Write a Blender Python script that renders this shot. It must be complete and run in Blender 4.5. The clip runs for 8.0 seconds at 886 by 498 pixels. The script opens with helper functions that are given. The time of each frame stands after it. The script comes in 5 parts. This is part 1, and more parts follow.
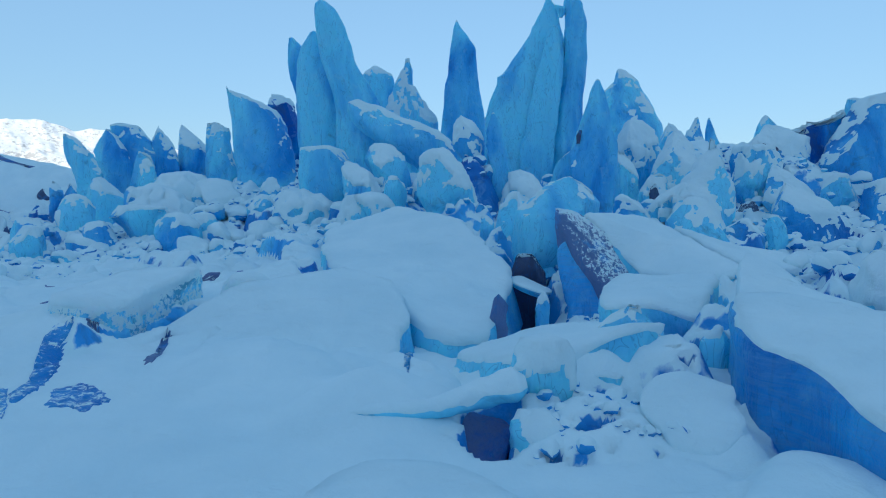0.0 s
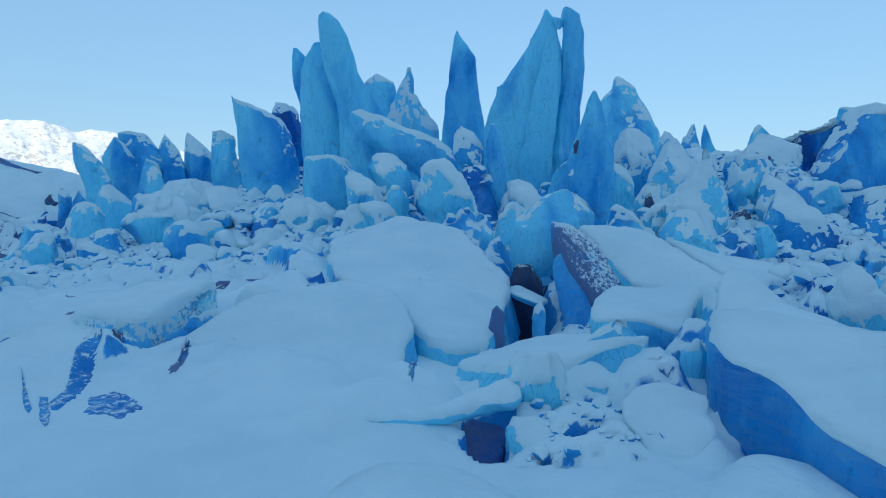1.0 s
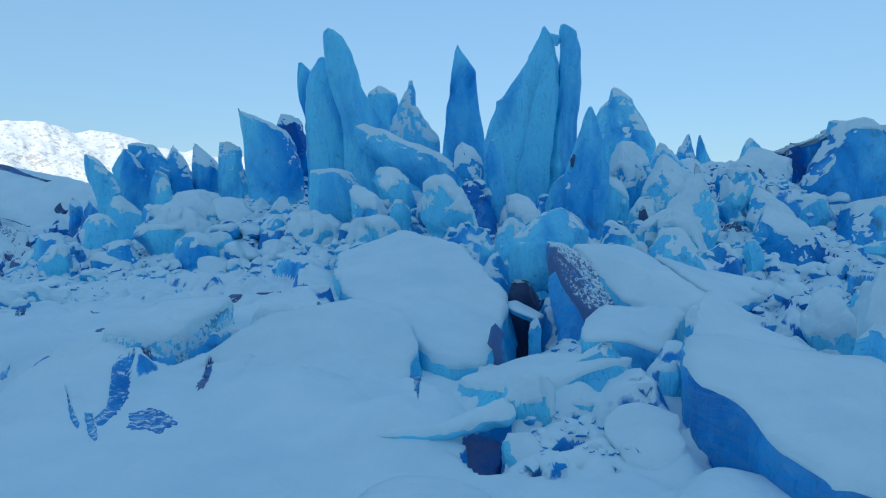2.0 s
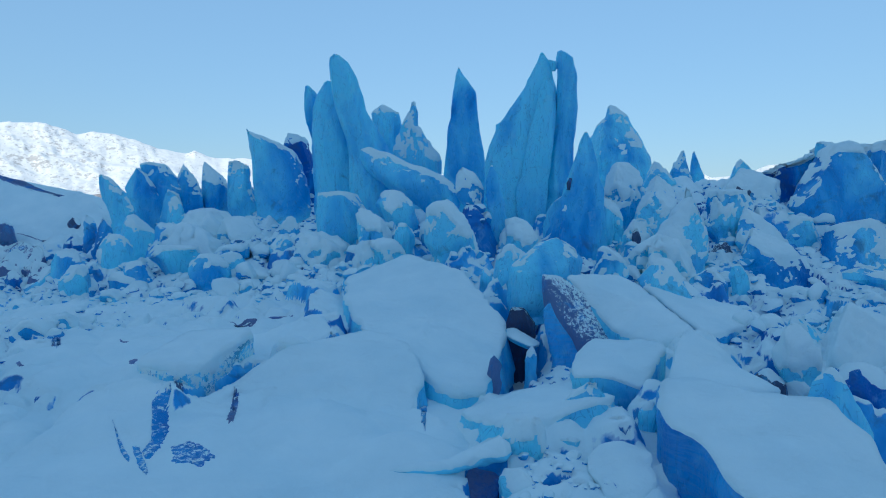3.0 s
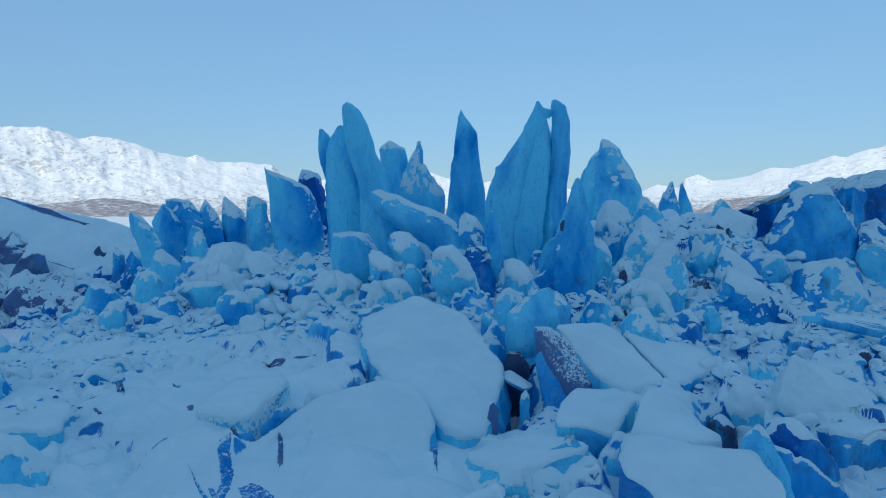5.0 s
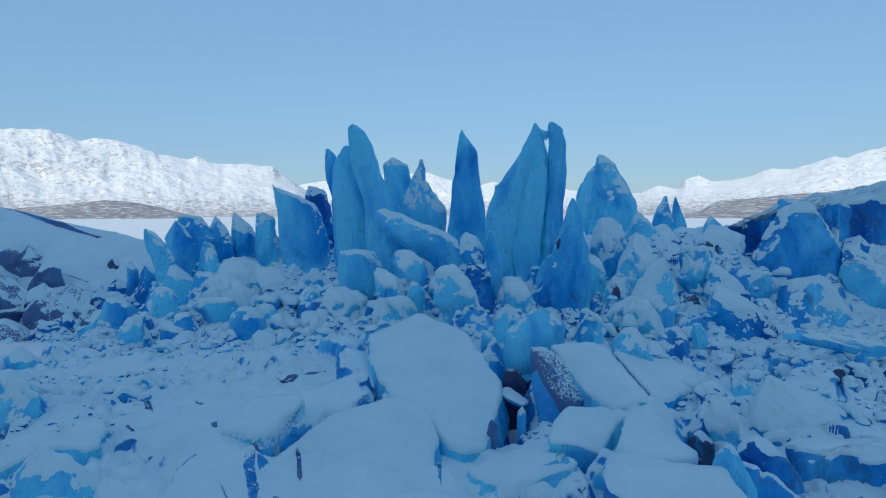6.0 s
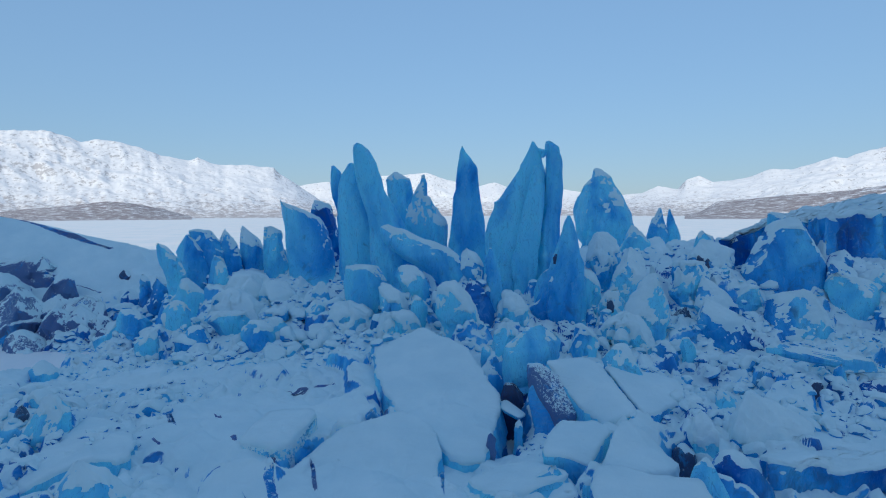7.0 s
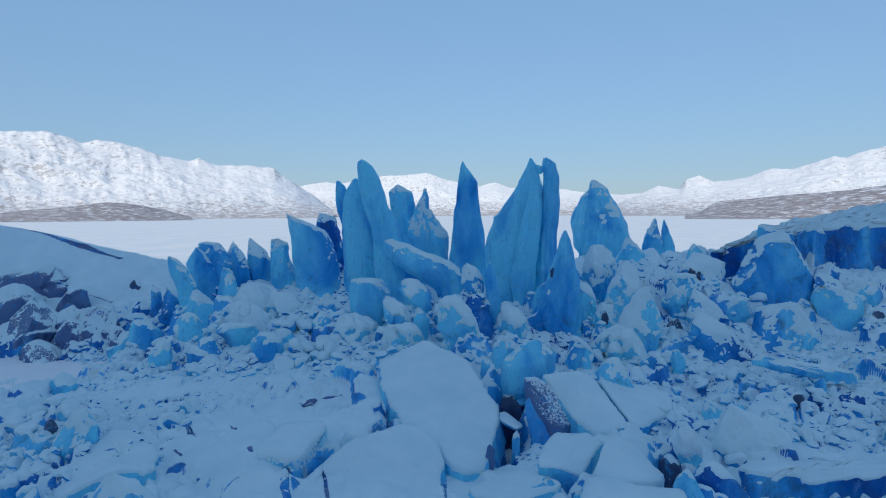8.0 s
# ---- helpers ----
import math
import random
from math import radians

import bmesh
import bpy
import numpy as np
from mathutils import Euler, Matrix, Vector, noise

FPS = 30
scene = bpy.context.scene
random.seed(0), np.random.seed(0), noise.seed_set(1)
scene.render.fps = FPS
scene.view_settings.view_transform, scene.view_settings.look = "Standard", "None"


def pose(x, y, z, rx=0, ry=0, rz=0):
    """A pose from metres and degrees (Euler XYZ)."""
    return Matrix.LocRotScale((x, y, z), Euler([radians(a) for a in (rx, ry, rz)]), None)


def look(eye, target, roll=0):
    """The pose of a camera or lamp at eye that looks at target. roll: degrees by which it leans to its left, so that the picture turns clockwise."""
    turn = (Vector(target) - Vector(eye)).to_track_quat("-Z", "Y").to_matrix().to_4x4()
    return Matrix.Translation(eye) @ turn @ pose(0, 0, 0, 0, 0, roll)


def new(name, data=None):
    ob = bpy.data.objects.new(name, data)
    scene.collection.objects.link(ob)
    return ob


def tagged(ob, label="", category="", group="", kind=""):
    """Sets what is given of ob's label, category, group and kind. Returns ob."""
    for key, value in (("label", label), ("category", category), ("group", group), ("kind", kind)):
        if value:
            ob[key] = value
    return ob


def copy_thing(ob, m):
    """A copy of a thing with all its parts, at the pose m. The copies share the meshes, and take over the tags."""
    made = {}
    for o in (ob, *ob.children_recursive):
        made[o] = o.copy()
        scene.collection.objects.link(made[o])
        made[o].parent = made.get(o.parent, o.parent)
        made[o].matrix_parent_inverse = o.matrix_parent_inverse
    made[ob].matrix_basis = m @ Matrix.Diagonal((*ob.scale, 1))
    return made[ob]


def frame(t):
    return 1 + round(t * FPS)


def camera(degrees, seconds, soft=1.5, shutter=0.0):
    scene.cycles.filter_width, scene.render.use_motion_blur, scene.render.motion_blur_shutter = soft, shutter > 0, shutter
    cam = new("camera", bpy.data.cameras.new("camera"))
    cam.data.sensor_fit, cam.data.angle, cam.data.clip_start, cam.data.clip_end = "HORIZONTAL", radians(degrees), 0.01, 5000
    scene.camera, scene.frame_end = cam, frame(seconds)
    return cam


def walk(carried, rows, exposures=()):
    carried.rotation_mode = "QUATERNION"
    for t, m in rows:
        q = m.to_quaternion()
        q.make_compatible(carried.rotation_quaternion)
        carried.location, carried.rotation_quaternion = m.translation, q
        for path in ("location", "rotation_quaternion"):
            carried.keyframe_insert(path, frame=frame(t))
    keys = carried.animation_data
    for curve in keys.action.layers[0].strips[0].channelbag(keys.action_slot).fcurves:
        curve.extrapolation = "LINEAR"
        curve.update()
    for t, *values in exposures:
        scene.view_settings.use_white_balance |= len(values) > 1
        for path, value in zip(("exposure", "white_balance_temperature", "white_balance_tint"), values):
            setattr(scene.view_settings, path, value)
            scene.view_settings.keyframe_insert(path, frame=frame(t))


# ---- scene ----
cam = camera(72.0, 8.0, soft=1.1)
METRES, EYE, TILT, LEAN, TURN = 18.0, 4.0, -3.95, 0.0, 0.0
EXPOSURES = [(0.0, 0.4, 5550, -2), (4.5, 0.07, 5230, -2), (8.0, -0.05, 5450, 5)]
ROWS = [
    (0.0, 0, 0.0000, 0, 0.000, 0.000, 0),
    (0.5, -0.0009, -0.0292, 0.0121, 0.008, 0.031, 0),
    (1.0, -0.0027, -0.0712, 0.0265, 0.016, 0.070, -0.01),
    (1.5, -0.0046, -0.1142, 0.0421, 0.023, 0.094, -0.02),
    (3.0, -0.0142, -0.2902, 0.1611, 0.070, 0.203, -0.02),
    (3.5, -0.0182, -0.3578, 0.2053, 0.102, 0.258, -0.02),
    (4.0, -0.0224, -0.4284, 0.2498, 0.125, 0.320, -0.02),
    (4.5, -0.0269, -0.4968, 0.2906, 0.141, 0.391, 0.02),
    (6.0, -0.0373, -0.7308, 0.4217, 0.219, 0.555, 0.15),
    (6.5, -0.0399, -0.8042, 0.4618, 0.242, 0.570, 0.18),
    (7.0, -0.0424, -0.8822, 0.5047, 0.266, 0.594, 0.22),
    (7.5, -0.0449, -0.9567, 0.5478, 0.281, 0.602, 0.27),
    (8.0, -0.0471, -1.0282, 0.5887, 0.305, 0.578, 0.31),
]
walk(cam, [(t, pose(0, 0, EYE, TILT, LEAN, TURN) @ pose(METRES * x, METRES * y, METRES * z, 90 + pitch, roll, yaw)) for t, x, y, z, yaw, pitch, roll in ROWS],
     exposures=EXPOSURES)

# ---- light: clear winter sky, low sun behind a ridge, the glacier front lies in its shade ----
SUN_EL, SUN_AZ = 26.0, 194.0 # degrees; azimuth clockwise from +y
world = bpy.data.worlds.new("world")
scene.world = world
world.use_nodes = True
wn, wl = world.node_tree.nodes, world.node_tree.links
wn.clear()
sky = wn.new("ShaderNodeTexSky")
sky.sky_type, sky.sun_disc = "NISHITA", False
sky.sun_elevation, sky.sun_rotation = radians(SUN_EL), radians(SUN_AZ)
sky.altitude, sky.air_density, sky.dust_density, sky.ozone_density = 1500, 1.25, 2.0, 6.5
background, wout = wn.new("ShaderNodeBackground"), wn.new("ShaderNodeOutputWorld")
background.inputs["Strength"].default_value = 0.3
thin = wn.new("ShaderNodeGamma")      # gamma and a luminance power even out the clear sky's brightness, keeping its hue
thin.inputs["Gamma"].default_value = 0.52
grey, even, scaled = wn.new("ShaderNodeRGBToBW"), wn.new("ShaderNodeMath"), wn.new("ShaderNodeVectorMath")
even.operation, scaled.operation = "POWER", "SCALE"
even.inputs[1].default_value = -0.19
wl.new(sky.outputs[0], thin.inputs[0])
wl.new(sky.outputs[0], grey.inputs[0])
wl.new(grey.outputs[0], even.inputs[0])
wl.new(thin.outputs[0], scaled.inputs[0])
wl.new(even.outputs[0], scaled.inputs["Scale"])
wl.new(scaled.outputs[0], background.inputs[0])
wl.new(background.outputs[0], wout.inputs[0])
sun_data = bpy.data.lights.new("sun", "SUN")
sun_data.energy, sun_data.angle, sun_data.color = 3.1, radians(0.5), (1.0, 0.8, 0.57)
sun = new("sun", sun_data)
SUN_WAY = Vector((math.sin(radians(SUN_AZ)) * math.cos(radians(SUN_EL)), math.cos(radians(SUN_AZ)) * math.cos(radians(SUN_EL)), math.sin(radians(SUN_EL))))
sun.matrix_world = look(SUN_WAY * 100, (0, 0, 0))


# ---- materials ----
def material(name):
    m = bpy.data.materials.new(name)
    m.use_nodes = True
    nt = m.node_tree
    return m, nt, nt.nodes["Principled BSDF"]


def node(nt, kind, **values):
    n = nt.nodes.new("ShaderNode" + kind)
    for key, value in values.items():
        if key in n.inputs:
            n.inputs[key].default_value = value
    return n


def coords(nt, scale=(1, 1, 1)):
    g, mp = nt.nodes.new("ShaderNodeNewGeometry"), nt.nodes.new("ShaderNodeMapping")
    mp.inputs["Scale"].default_value = scale
    nt.links.new(g.outputs["Position"], mp.inputs["Vector"])
    return mp.outputs["Vector"], g


def noise_tex(nt, vec, scale, detail=4.0, rough=0.55, distort=0.0):
    n = node(nt, "TexNoise", Scale=scale, Detail=detail, Roughness=rough, Distortion=distort)
    nt.links.new(vec, n.inputs["Vector"])
    return n.outputs["Fac"]


def ramp(nt, fac, stops):
    r = nt.nodes.new("ShaderNodeValToRGB")
    while len(r.color_ramp.elements) < len(stops):
        r.color_ramp.elements.new(0.5)
    for e, (p, c) in zip(r.color_ramp.elements, stops):
        e.position, e.color = p, (*c, 1) if len(c) == 3 else c
    nt.links.new(fac, r.inputs["Fac"])
    return r.outputs["Color"]


def mix(nt, fac, a, b):
    m = nt.nodes.new("ShaderNodeMix")
    m.data_type = "RGBA"
    for value, slot in ((fac, 0), (a, 6), (b, 7)):
        if isinstance(value, (int, float)):
            m.inputs[slot].default_value = value
        elif isinstance(value, tuple):
            m.inputs[slot].default_value = (*value, 1)
        else:
            nt.links.new(value, m.inputs[slot])
    return m.outputs[2]


def maths(nt, op, a, b=0.0):
    m = nt.nodes.new("ShaderNodeMath")
    m.operation = op
    for k, value in enumerate((a, b)):
        if isinstance(value, (int, float)):
            m.inputs[k].default_value = value
        else:
            nt.links.new(value, m.inputs[k])
    return m.outputs[0]


def bump(nt, bsdf, height, strength, distance, under=None):
    b = node(nt, "Bump", Strength=strength, Distance=distance)
    nt.links.new(height, b.inputs["Height"])
    if under is not None:
        nt.links.new(under, b.inputs["Normal"])
    if bsdf is not None:
        nt.links.new(b.outputs[0], bsdf.inputs["Normal"])
    return b.outputs[0]


# snow is tinted cyan: some of the shade's blue sits in its base colour
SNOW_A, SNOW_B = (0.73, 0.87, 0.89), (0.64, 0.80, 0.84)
ICE_LIGHT, ICE_MID, ICE_DEEP = (0.27, 0.71, 0.93), (0.10, 0.38, 0.78), (0.03, 0.13, 0.46)


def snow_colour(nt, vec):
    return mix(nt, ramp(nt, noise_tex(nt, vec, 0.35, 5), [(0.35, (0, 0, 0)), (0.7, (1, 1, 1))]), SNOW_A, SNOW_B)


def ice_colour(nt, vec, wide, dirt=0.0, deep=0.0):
    """Glacier ice: cyan to deep blue in broad bands, with paler crushed veins and a little silt, whose darkest tone
    doubles as gap shade.
    """
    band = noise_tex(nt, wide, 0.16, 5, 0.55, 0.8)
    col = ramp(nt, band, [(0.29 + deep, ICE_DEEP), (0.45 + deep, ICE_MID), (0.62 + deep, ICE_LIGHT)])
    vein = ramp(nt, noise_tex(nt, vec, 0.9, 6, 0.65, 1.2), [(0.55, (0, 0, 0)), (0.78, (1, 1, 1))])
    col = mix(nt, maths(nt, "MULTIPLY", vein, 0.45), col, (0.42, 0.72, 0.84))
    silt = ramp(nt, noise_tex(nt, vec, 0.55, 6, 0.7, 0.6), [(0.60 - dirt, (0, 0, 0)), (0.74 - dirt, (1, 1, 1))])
    # with dirt above 0.3 the dark tone also paints the shade in gaps
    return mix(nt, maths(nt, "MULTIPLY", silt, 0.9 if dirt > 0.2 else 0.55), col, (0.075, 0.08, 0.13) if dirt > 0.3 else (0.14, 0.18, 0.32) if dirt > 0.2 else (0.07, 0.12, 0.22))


def make_snow():
    m, nt, b = material("wind_packed_snow")
    vec, _ = coords(nt)
    drift, _ = coords(nt, (1.0, 2.2, 1.0))
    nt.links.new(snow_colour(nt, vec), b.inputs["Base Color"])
    b.inputs["Roughness"].default_value = 0.75
    b.inputs["Specular IOR Level"].default_value = 0.2
    n1 = bump(nt, None, noise_tex(nt, drift, 0.7, 8, 0.62, 0.8), 0.5, 0.35)
    bump(nt, b, noise_tex(nt, vec, 5, 7, 0.66), 0.4, 0.07, n1)
    return m


def make_ice(name, dirt=0.0, deep=0.0, dusty=1.0, grain=2.2, blown=0.0, stripes=0.0):
    """Bare ice with a dusting of snow that clings to ledges and rough spots."""
    m, nt, b = material(name)
    vec, g = coords(nt)
    wide, _ = coords(nt, (1, 1, 0.45))
    tall, _ = coords(nt, (1, 1, 0.3))
    sep = nt.nodes.new("ShaderNodeSeparateXYZ")
    nt.links.new(g.outputs["Normal"], sep.inputs[0])
    cling = maths(nt, "ADD", maths(nt, "MULTIPLY", sep.outputs["Z"], 0.75), maths(nt, "MULTIPLY", maths(nt, "SUBTRACT", noise_tex(nt, vec, grain, 10, 0.72, 0.4), 0.5), 1.5))
    dust = ramp(nt, cling, [(0.50 + blown, (0, 0, 0)), (0.58 + blown, (1, 1, 1))])
    crackle = ramp(nt, noise_tex(nt, tall, 1.1, 3, 0.5, 2.5), [(0.485, (0, 0, 0)), (0.5, (1, 1, 1)), (0.515, (0, 0, 0))])
    col = mix(nt, maths(nt, "MULTIPLY", crackle, 0.45), ice_colour(nt, vec, wide, dirt, deep), (0.04, 0.16, 0.40))
    if stripes:
        lines = ramp(nt, noise_tex(nt, coords(nt, (0.5, 0.5, 4.0))[0], 1.3, 8, 0.75, 1.6), [(0.42, (0, 0, 0)), (0.66, (1, 1, 1))])
        col = mix(nt, maths(nt, "MULTIPLY", lines, stripes), col, (0.16, 0.34, 0.62))
    dust = maths(nt, "MULTIPLY", dust, dusty)
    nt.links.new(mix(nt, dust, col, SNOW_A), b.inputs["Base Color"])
    nt.links.new(maths(nt, "ADD", maths(nt, "MULTIPLY", dust, 0.35), 0.4), b.inputs["Roughness"])
    b.inputs["IOR"].default_value = 1.31
    b.inputs["Specular IOR Level"].default_value = 0.3
    b.inputs["Subsurface Weight"].default_value = 0.2
    b.inputs["Subsurface Radius"].default_value = (0.08, 0.3, 0.5)
    b.inputs["Subsurface Scale"].default_value = 1.0
    n1 = bump(nt, None, noise_tex(nt, wide, 0.7, 7, 0.62), 0.7, 0.6)
    bump(nt, b, noise_tex(nt, vec, 4, 7, 0.68), 0.5, 0.1, n1)
    return m


def make_field(name="snow_over_ice", bare=0.52, deep=0.08):
    """The glacier's broken surface: snow where it is flat enough to lie, bare ice on the steps."""
    m, nt, b = material(name)
    vec, g = coords(nt)
    wide, _ = coords(nt, (1, 1, 0.6))
    sep = nt.nodes.new("ShaderNodeSeparateXYZ")
    nt.links.new(g.outputs["Normal"], sep.inputs[0])
    lie = maths(nt, "ADD", sep.outputs["Z"], maths(nt, "MULTIPLY", maths(nt, "SUBTRACT", noise_tex(nt, vec, 1.2, 6), 0.5), 0.45))
    cover = ramp(nt, lie, [(bare, (0, 0, 0)), (bare + 0.08, (1, 1, 1))])
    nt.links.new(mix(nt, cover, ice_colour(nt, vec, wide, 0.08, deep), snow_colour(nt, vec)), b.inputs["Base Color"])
    b.inputs["Roughness"].default_value = 0.65
    b.inputs["Specular IOR Level"].default_value = 0.25
    n1 = bump(nt, None, noise_tex(nt, vec, 0.8, 8, 0.62, 0.6), 0.45, 0.35)
    bump(nt, b, noise_tex(nt, vec, 5, 7, 0.66), 0.4, 0.07, n1)
    return m


def make_mountain(name, scrub, low, high, more=0.0):
    """Snow-covered slopes with wind-scoured rock and, lower down, bare scrub showing through."""
    m, nt, b = material(name)
    vec, g = coords(nt)
    sep, pos = nt.nodes.new("ShaderNodeSeparateXYZ"), nt.nodes.new("ShaderNodeSeparateXYZ")
    nt.links.new(g.outputs["Normal"], sep.inputs[0])
    nt.links.new(g.outputs["Position"], pos.inputs[0])
    rock = maths(nt, "ADD", maths(nt, "MULTIPLY", sep.outputs["Z"], -0.5), noise_tex(nt, vec, 0.05, 9, 0.78))
    rock = ramp(nt, rock, [(0.115, (0, 0, 0)), (0.17, (1, 1, 1))])
    height = nt.nodes.new("ShaderNodeMapRange")
    height.inputs["From Min"].default_value, height.inputs["From Max"].default_value = low, high
    nt.links.new(pos.outputs["Z"], height.inputs["Value"])
    bush = maths(nt, "SUBTRACT", maths(nt, "ADD", noise_tex(nt, vec, 0.035, 9, 0.8), more), maths(nt, "MULTIPLY", height.outputs[0], 0.35))
    bush = ramp(nt, bush, [(0.44, (0, 0, 0)), (0.56, (1, 1, 1))])
    col = mix(nt, maths(nt, "MULTIPLY", rock, 0.6), (0.88, 0.88, 0.89), (0.26, 0.24, 0.25))
    col = mix(nt, maths(nt, "MULTIPLY", bush, scrub), col, (0.22, 0.17, 0.17))
    nt.links.new(col, b.inputs["Base Color"])
    b.inputs["Roughness"].default_value = 0.9
    bump(nt, b, noise_tex(nt, vec, 0.04, 9, 0.75), 0.25, 6)
    return m


def make_lake():
    m, nt, b = material("frozen_lake_snow")
    vec, _ = coords(nt)
    col = ramp(nt, noise_tex(nt, vec, 0.03, 8, 0.7), [(0.4, (0.93, 0.92, 0.90)), (0.66, (0.80, 0.85, 0.86))])
    nt.links.new(col, b.inputs["Base Color"])
    b.inputs["Roughness"].default_value = 0.8
    bump(nt, b, noise_tex(nt, vec, 0.08, 8, 0.7), 0.3, 1.0)
    return m


RUBBLE = make_ice("rubble_ice", 0.06, 0.05, 1.0, 2.6, 0.12)
CRUMB, LOG_ICE = make_field("snowy_rubble", 0.02, 0.05), make_field("snow_skinned_ice", -0.3, -0.2)
PALE = make_ice("pale_ice", -0.1, -0.16)
CLIFF = make_ice("silty_cliff_ice", 0.29, 0.08, 0.9, 6.0, -0.1)
# the scoured silty one also paints the shade of cracks and gaps
BARE, BARE_SILT_AND_GAPS = make_ice("scoured_ice", 0.04, 0.06, 0.95, 5.0, 0.25), make_ice("scoured_silt_and_gap_shade", 0.22, 0.2, 0.9, 4.0, 0.4)
STRIPED, FROSTED = make_ice("layered_blue_ice", 0.0, 0.0, 0.8, 3.0, 0.35, 0.7), make_ice("frosted_ice", 0.12, -0.02, 0.92, 5.0, -0.62)
# the darkest silty ice serves real silt and painted shade in hollows
SNOW, ICE, DIRTY, SILT_AND_SHADE, FIELD = make_snow(), make_ice("glacier_ice", 0.0, -0.08, 1.0, 2.6, 0.14), make_ice("silty_ice", 0.12, 0.12), make_ice("silty_and_gap_shade_ice", 0.32, 0.1, 0.5, 7.0), make_field()


# ---- the large structure ----
def mesh_of(name, verts, faces, mat, smooth=True, sharp=0.0):
    me = bpy.data.meshes.new(name)
    me.from_pydata(verts, [], faces)
    me.materials.append(mat)
    me.polygons.foreach_set("use_smooth", [smooth] * len(me.polygons))
    if sharp:
        me.set_sharp_from_angle(angle=radians(sharp))
    me.update()
    return me


def grid_faces(nr, nc):
    i = np.arange((nr - 1) * nc).reshape(nr - 1, nc)[:, :-1]
    return np.stack([i, i + 1, i + nc + 1, i + nc], -1).reshape(-1, 4).tolist()


GRID_X = [-75, -50, -37, -20, -8, 4, 16, 30, 46, 75]
GRID_Y = [-25, 8, 16, 24, 34, 44, 52, 59, 64, 80, 110]
HEIGHTS = np.array([
    (-0.7, -0.8, -1.1, -1.8, -1.6, -1.9, -1.9, -1.2, -0.5, -0.2),
    (-0.9, -0.9, -0.9, -0.4, -0.1, -0.2, -0.4, -0.8, -0.5, -0.2),
    (-0.9, -0.8, -0.8, 0.0, 0.15, -0.6, -0.2, -0.9, -0.1, 0.3),
    (-1.0, -0.5, 1.1, 0.7, 0.6, -0.2, 0.6, 0.2, 0.8, 1.3),
    (-1.7, -1.4, -0.0, 0.7, 1.1, 1.1, 1.2, 1.1, 1.6, 2.7),
    (-2.1, -2.8, -0.6, 0.7, 2.4, 2.3, 1.8, 2.0, 3.3, 4.6),
    (-2.5, -3.2, -1.2, 4.0, 4.9, 4.9, 5.0, 7.2, 7.6, 6.9),
    (-4.0, -3.6, -1.8, 6.2, 6.4, 6.4, 7.6, 9.0, 8.8, 8.3),
    (1.0, 1.5, 3.6, 7.8, 7.5, 7.6, 9.5, 10.3, 9.8, 9.4),
    (14.6, 9.6, 5.4, 1.9, 2.4, 3.9, 5.9, 4.9, 3.9, 4.4),
    (9.4, 2.9, -5.1, -7.1, -9.1, -11.1, -9.1, -9.1, -5.1, -1.1)])
LAKE = -2.0


def spot(ticks, v):
    i = max(0, min(len(ticks) - 2, int(np.searchsorted(ticks, v)) - 1))
    f = max(0.0, min(1.0, (v - ticks[i]) / (ticks[i + 1] - ticks[i])))
    return i, 0.5 * f + 0.5 * f * f * (3 - 2 * f)


PILES, NEAR = [], {}


def bank_up(x, y, reach, top):
    """Snow and rubble banked up round a block to the height at which its foot shows."""
    k = len(PILES)
    reach *= 1.12
    PILES.append((x, y, reach, top))
    for i in range(int((x - reach) // 4), int((x + reach) // 4) + 1):
        for j in range(int((y - reach) // 4), int((y + reach) // 4) + 1):
            NEAR.setdefault((i, j), []).append(k)


def base_height(x, y):
    z = plain_height(x, y)
    best = z
    for k in NEAR.get((int(x // 4), int(y // 4)), ()):
        px, py, reach, top = PILES[k]
        d = ((x - px) ** 2 + (y - py) ** 2) / (reach * reach)
        if d < 1:
            best = max(best, z + (top - z) * min(1.0, 1.15 * (1 - d)) ** 1.6)
    return best


def plain_height(x, y):
    (i, f), (j, g) = spot(GRID_X, x), spot(GRID_Y, y)
    return (HEIGHTS[j, i] * (1 - f) + HEIGHTS[j, i + 1] * f) * (1 - g) + (HEIGHTS[j + 1, i] * (1 - f) + HEIGHTS[j + 1, i + 1] * f) * g


def calm(x, y):
    """How smooth the snow lies: 1 on the open slopes, 0 in the broken ice."""
    hill = min(1.0, max(0.0, (-x - 46) / 8)) * min(1.0, max(0.0, (y - 66) / 8))
    front = 1.0 - min(1.0, max(0.0, math.hypot((x + 5) / 12.5, (y - 9) / 11) - 0.6) / 0.6)
    drift = 1.0 - min(1.0, max(0.0, math.hypot((x + 14) / 8, (y - 24) / 7) - 0.6) / 0.5)
    shelf = 1.0 - min(1.0, max(0.0, math.hypot((x - 26) / 7, (y - 22) / 5) - 0.5) / 0.5)
    strip = 1.0 - min(1.0, max(0.0, math.hypot((x + 24) / 14, (y - 39) / 5) - 0.6) / 0.5)
    behind = min(1.0, max(0.0, (6 - y) / 3))
    return max(hill, behind, 0.95 * front, 0.8 * drift, 0.8 * shelf, 0.6 * strip)


def plates(x, y, size, layer, wide=0.22):
    """Broken plates: each cell lies at its own height and tilt, with a gap round it. Returns the height, -1 to 1, and how near the gap is, 0 to 1."""
    d, p = noise.voronoi((x / size, y / size, layer))
    q = noise.cell_vector(p[0] * 31.7)
    dx, dy = x / size - p[0][0], y / size - p[0][1]
    z = 2 * q[2] - 1 + 1.1 * ((2 * q[0] - 1) * dx + (2 * q[1] - 1) * dy)
    return z, max(0.0, 1 - (d[1] - d[0]) / wide) ** 1.5


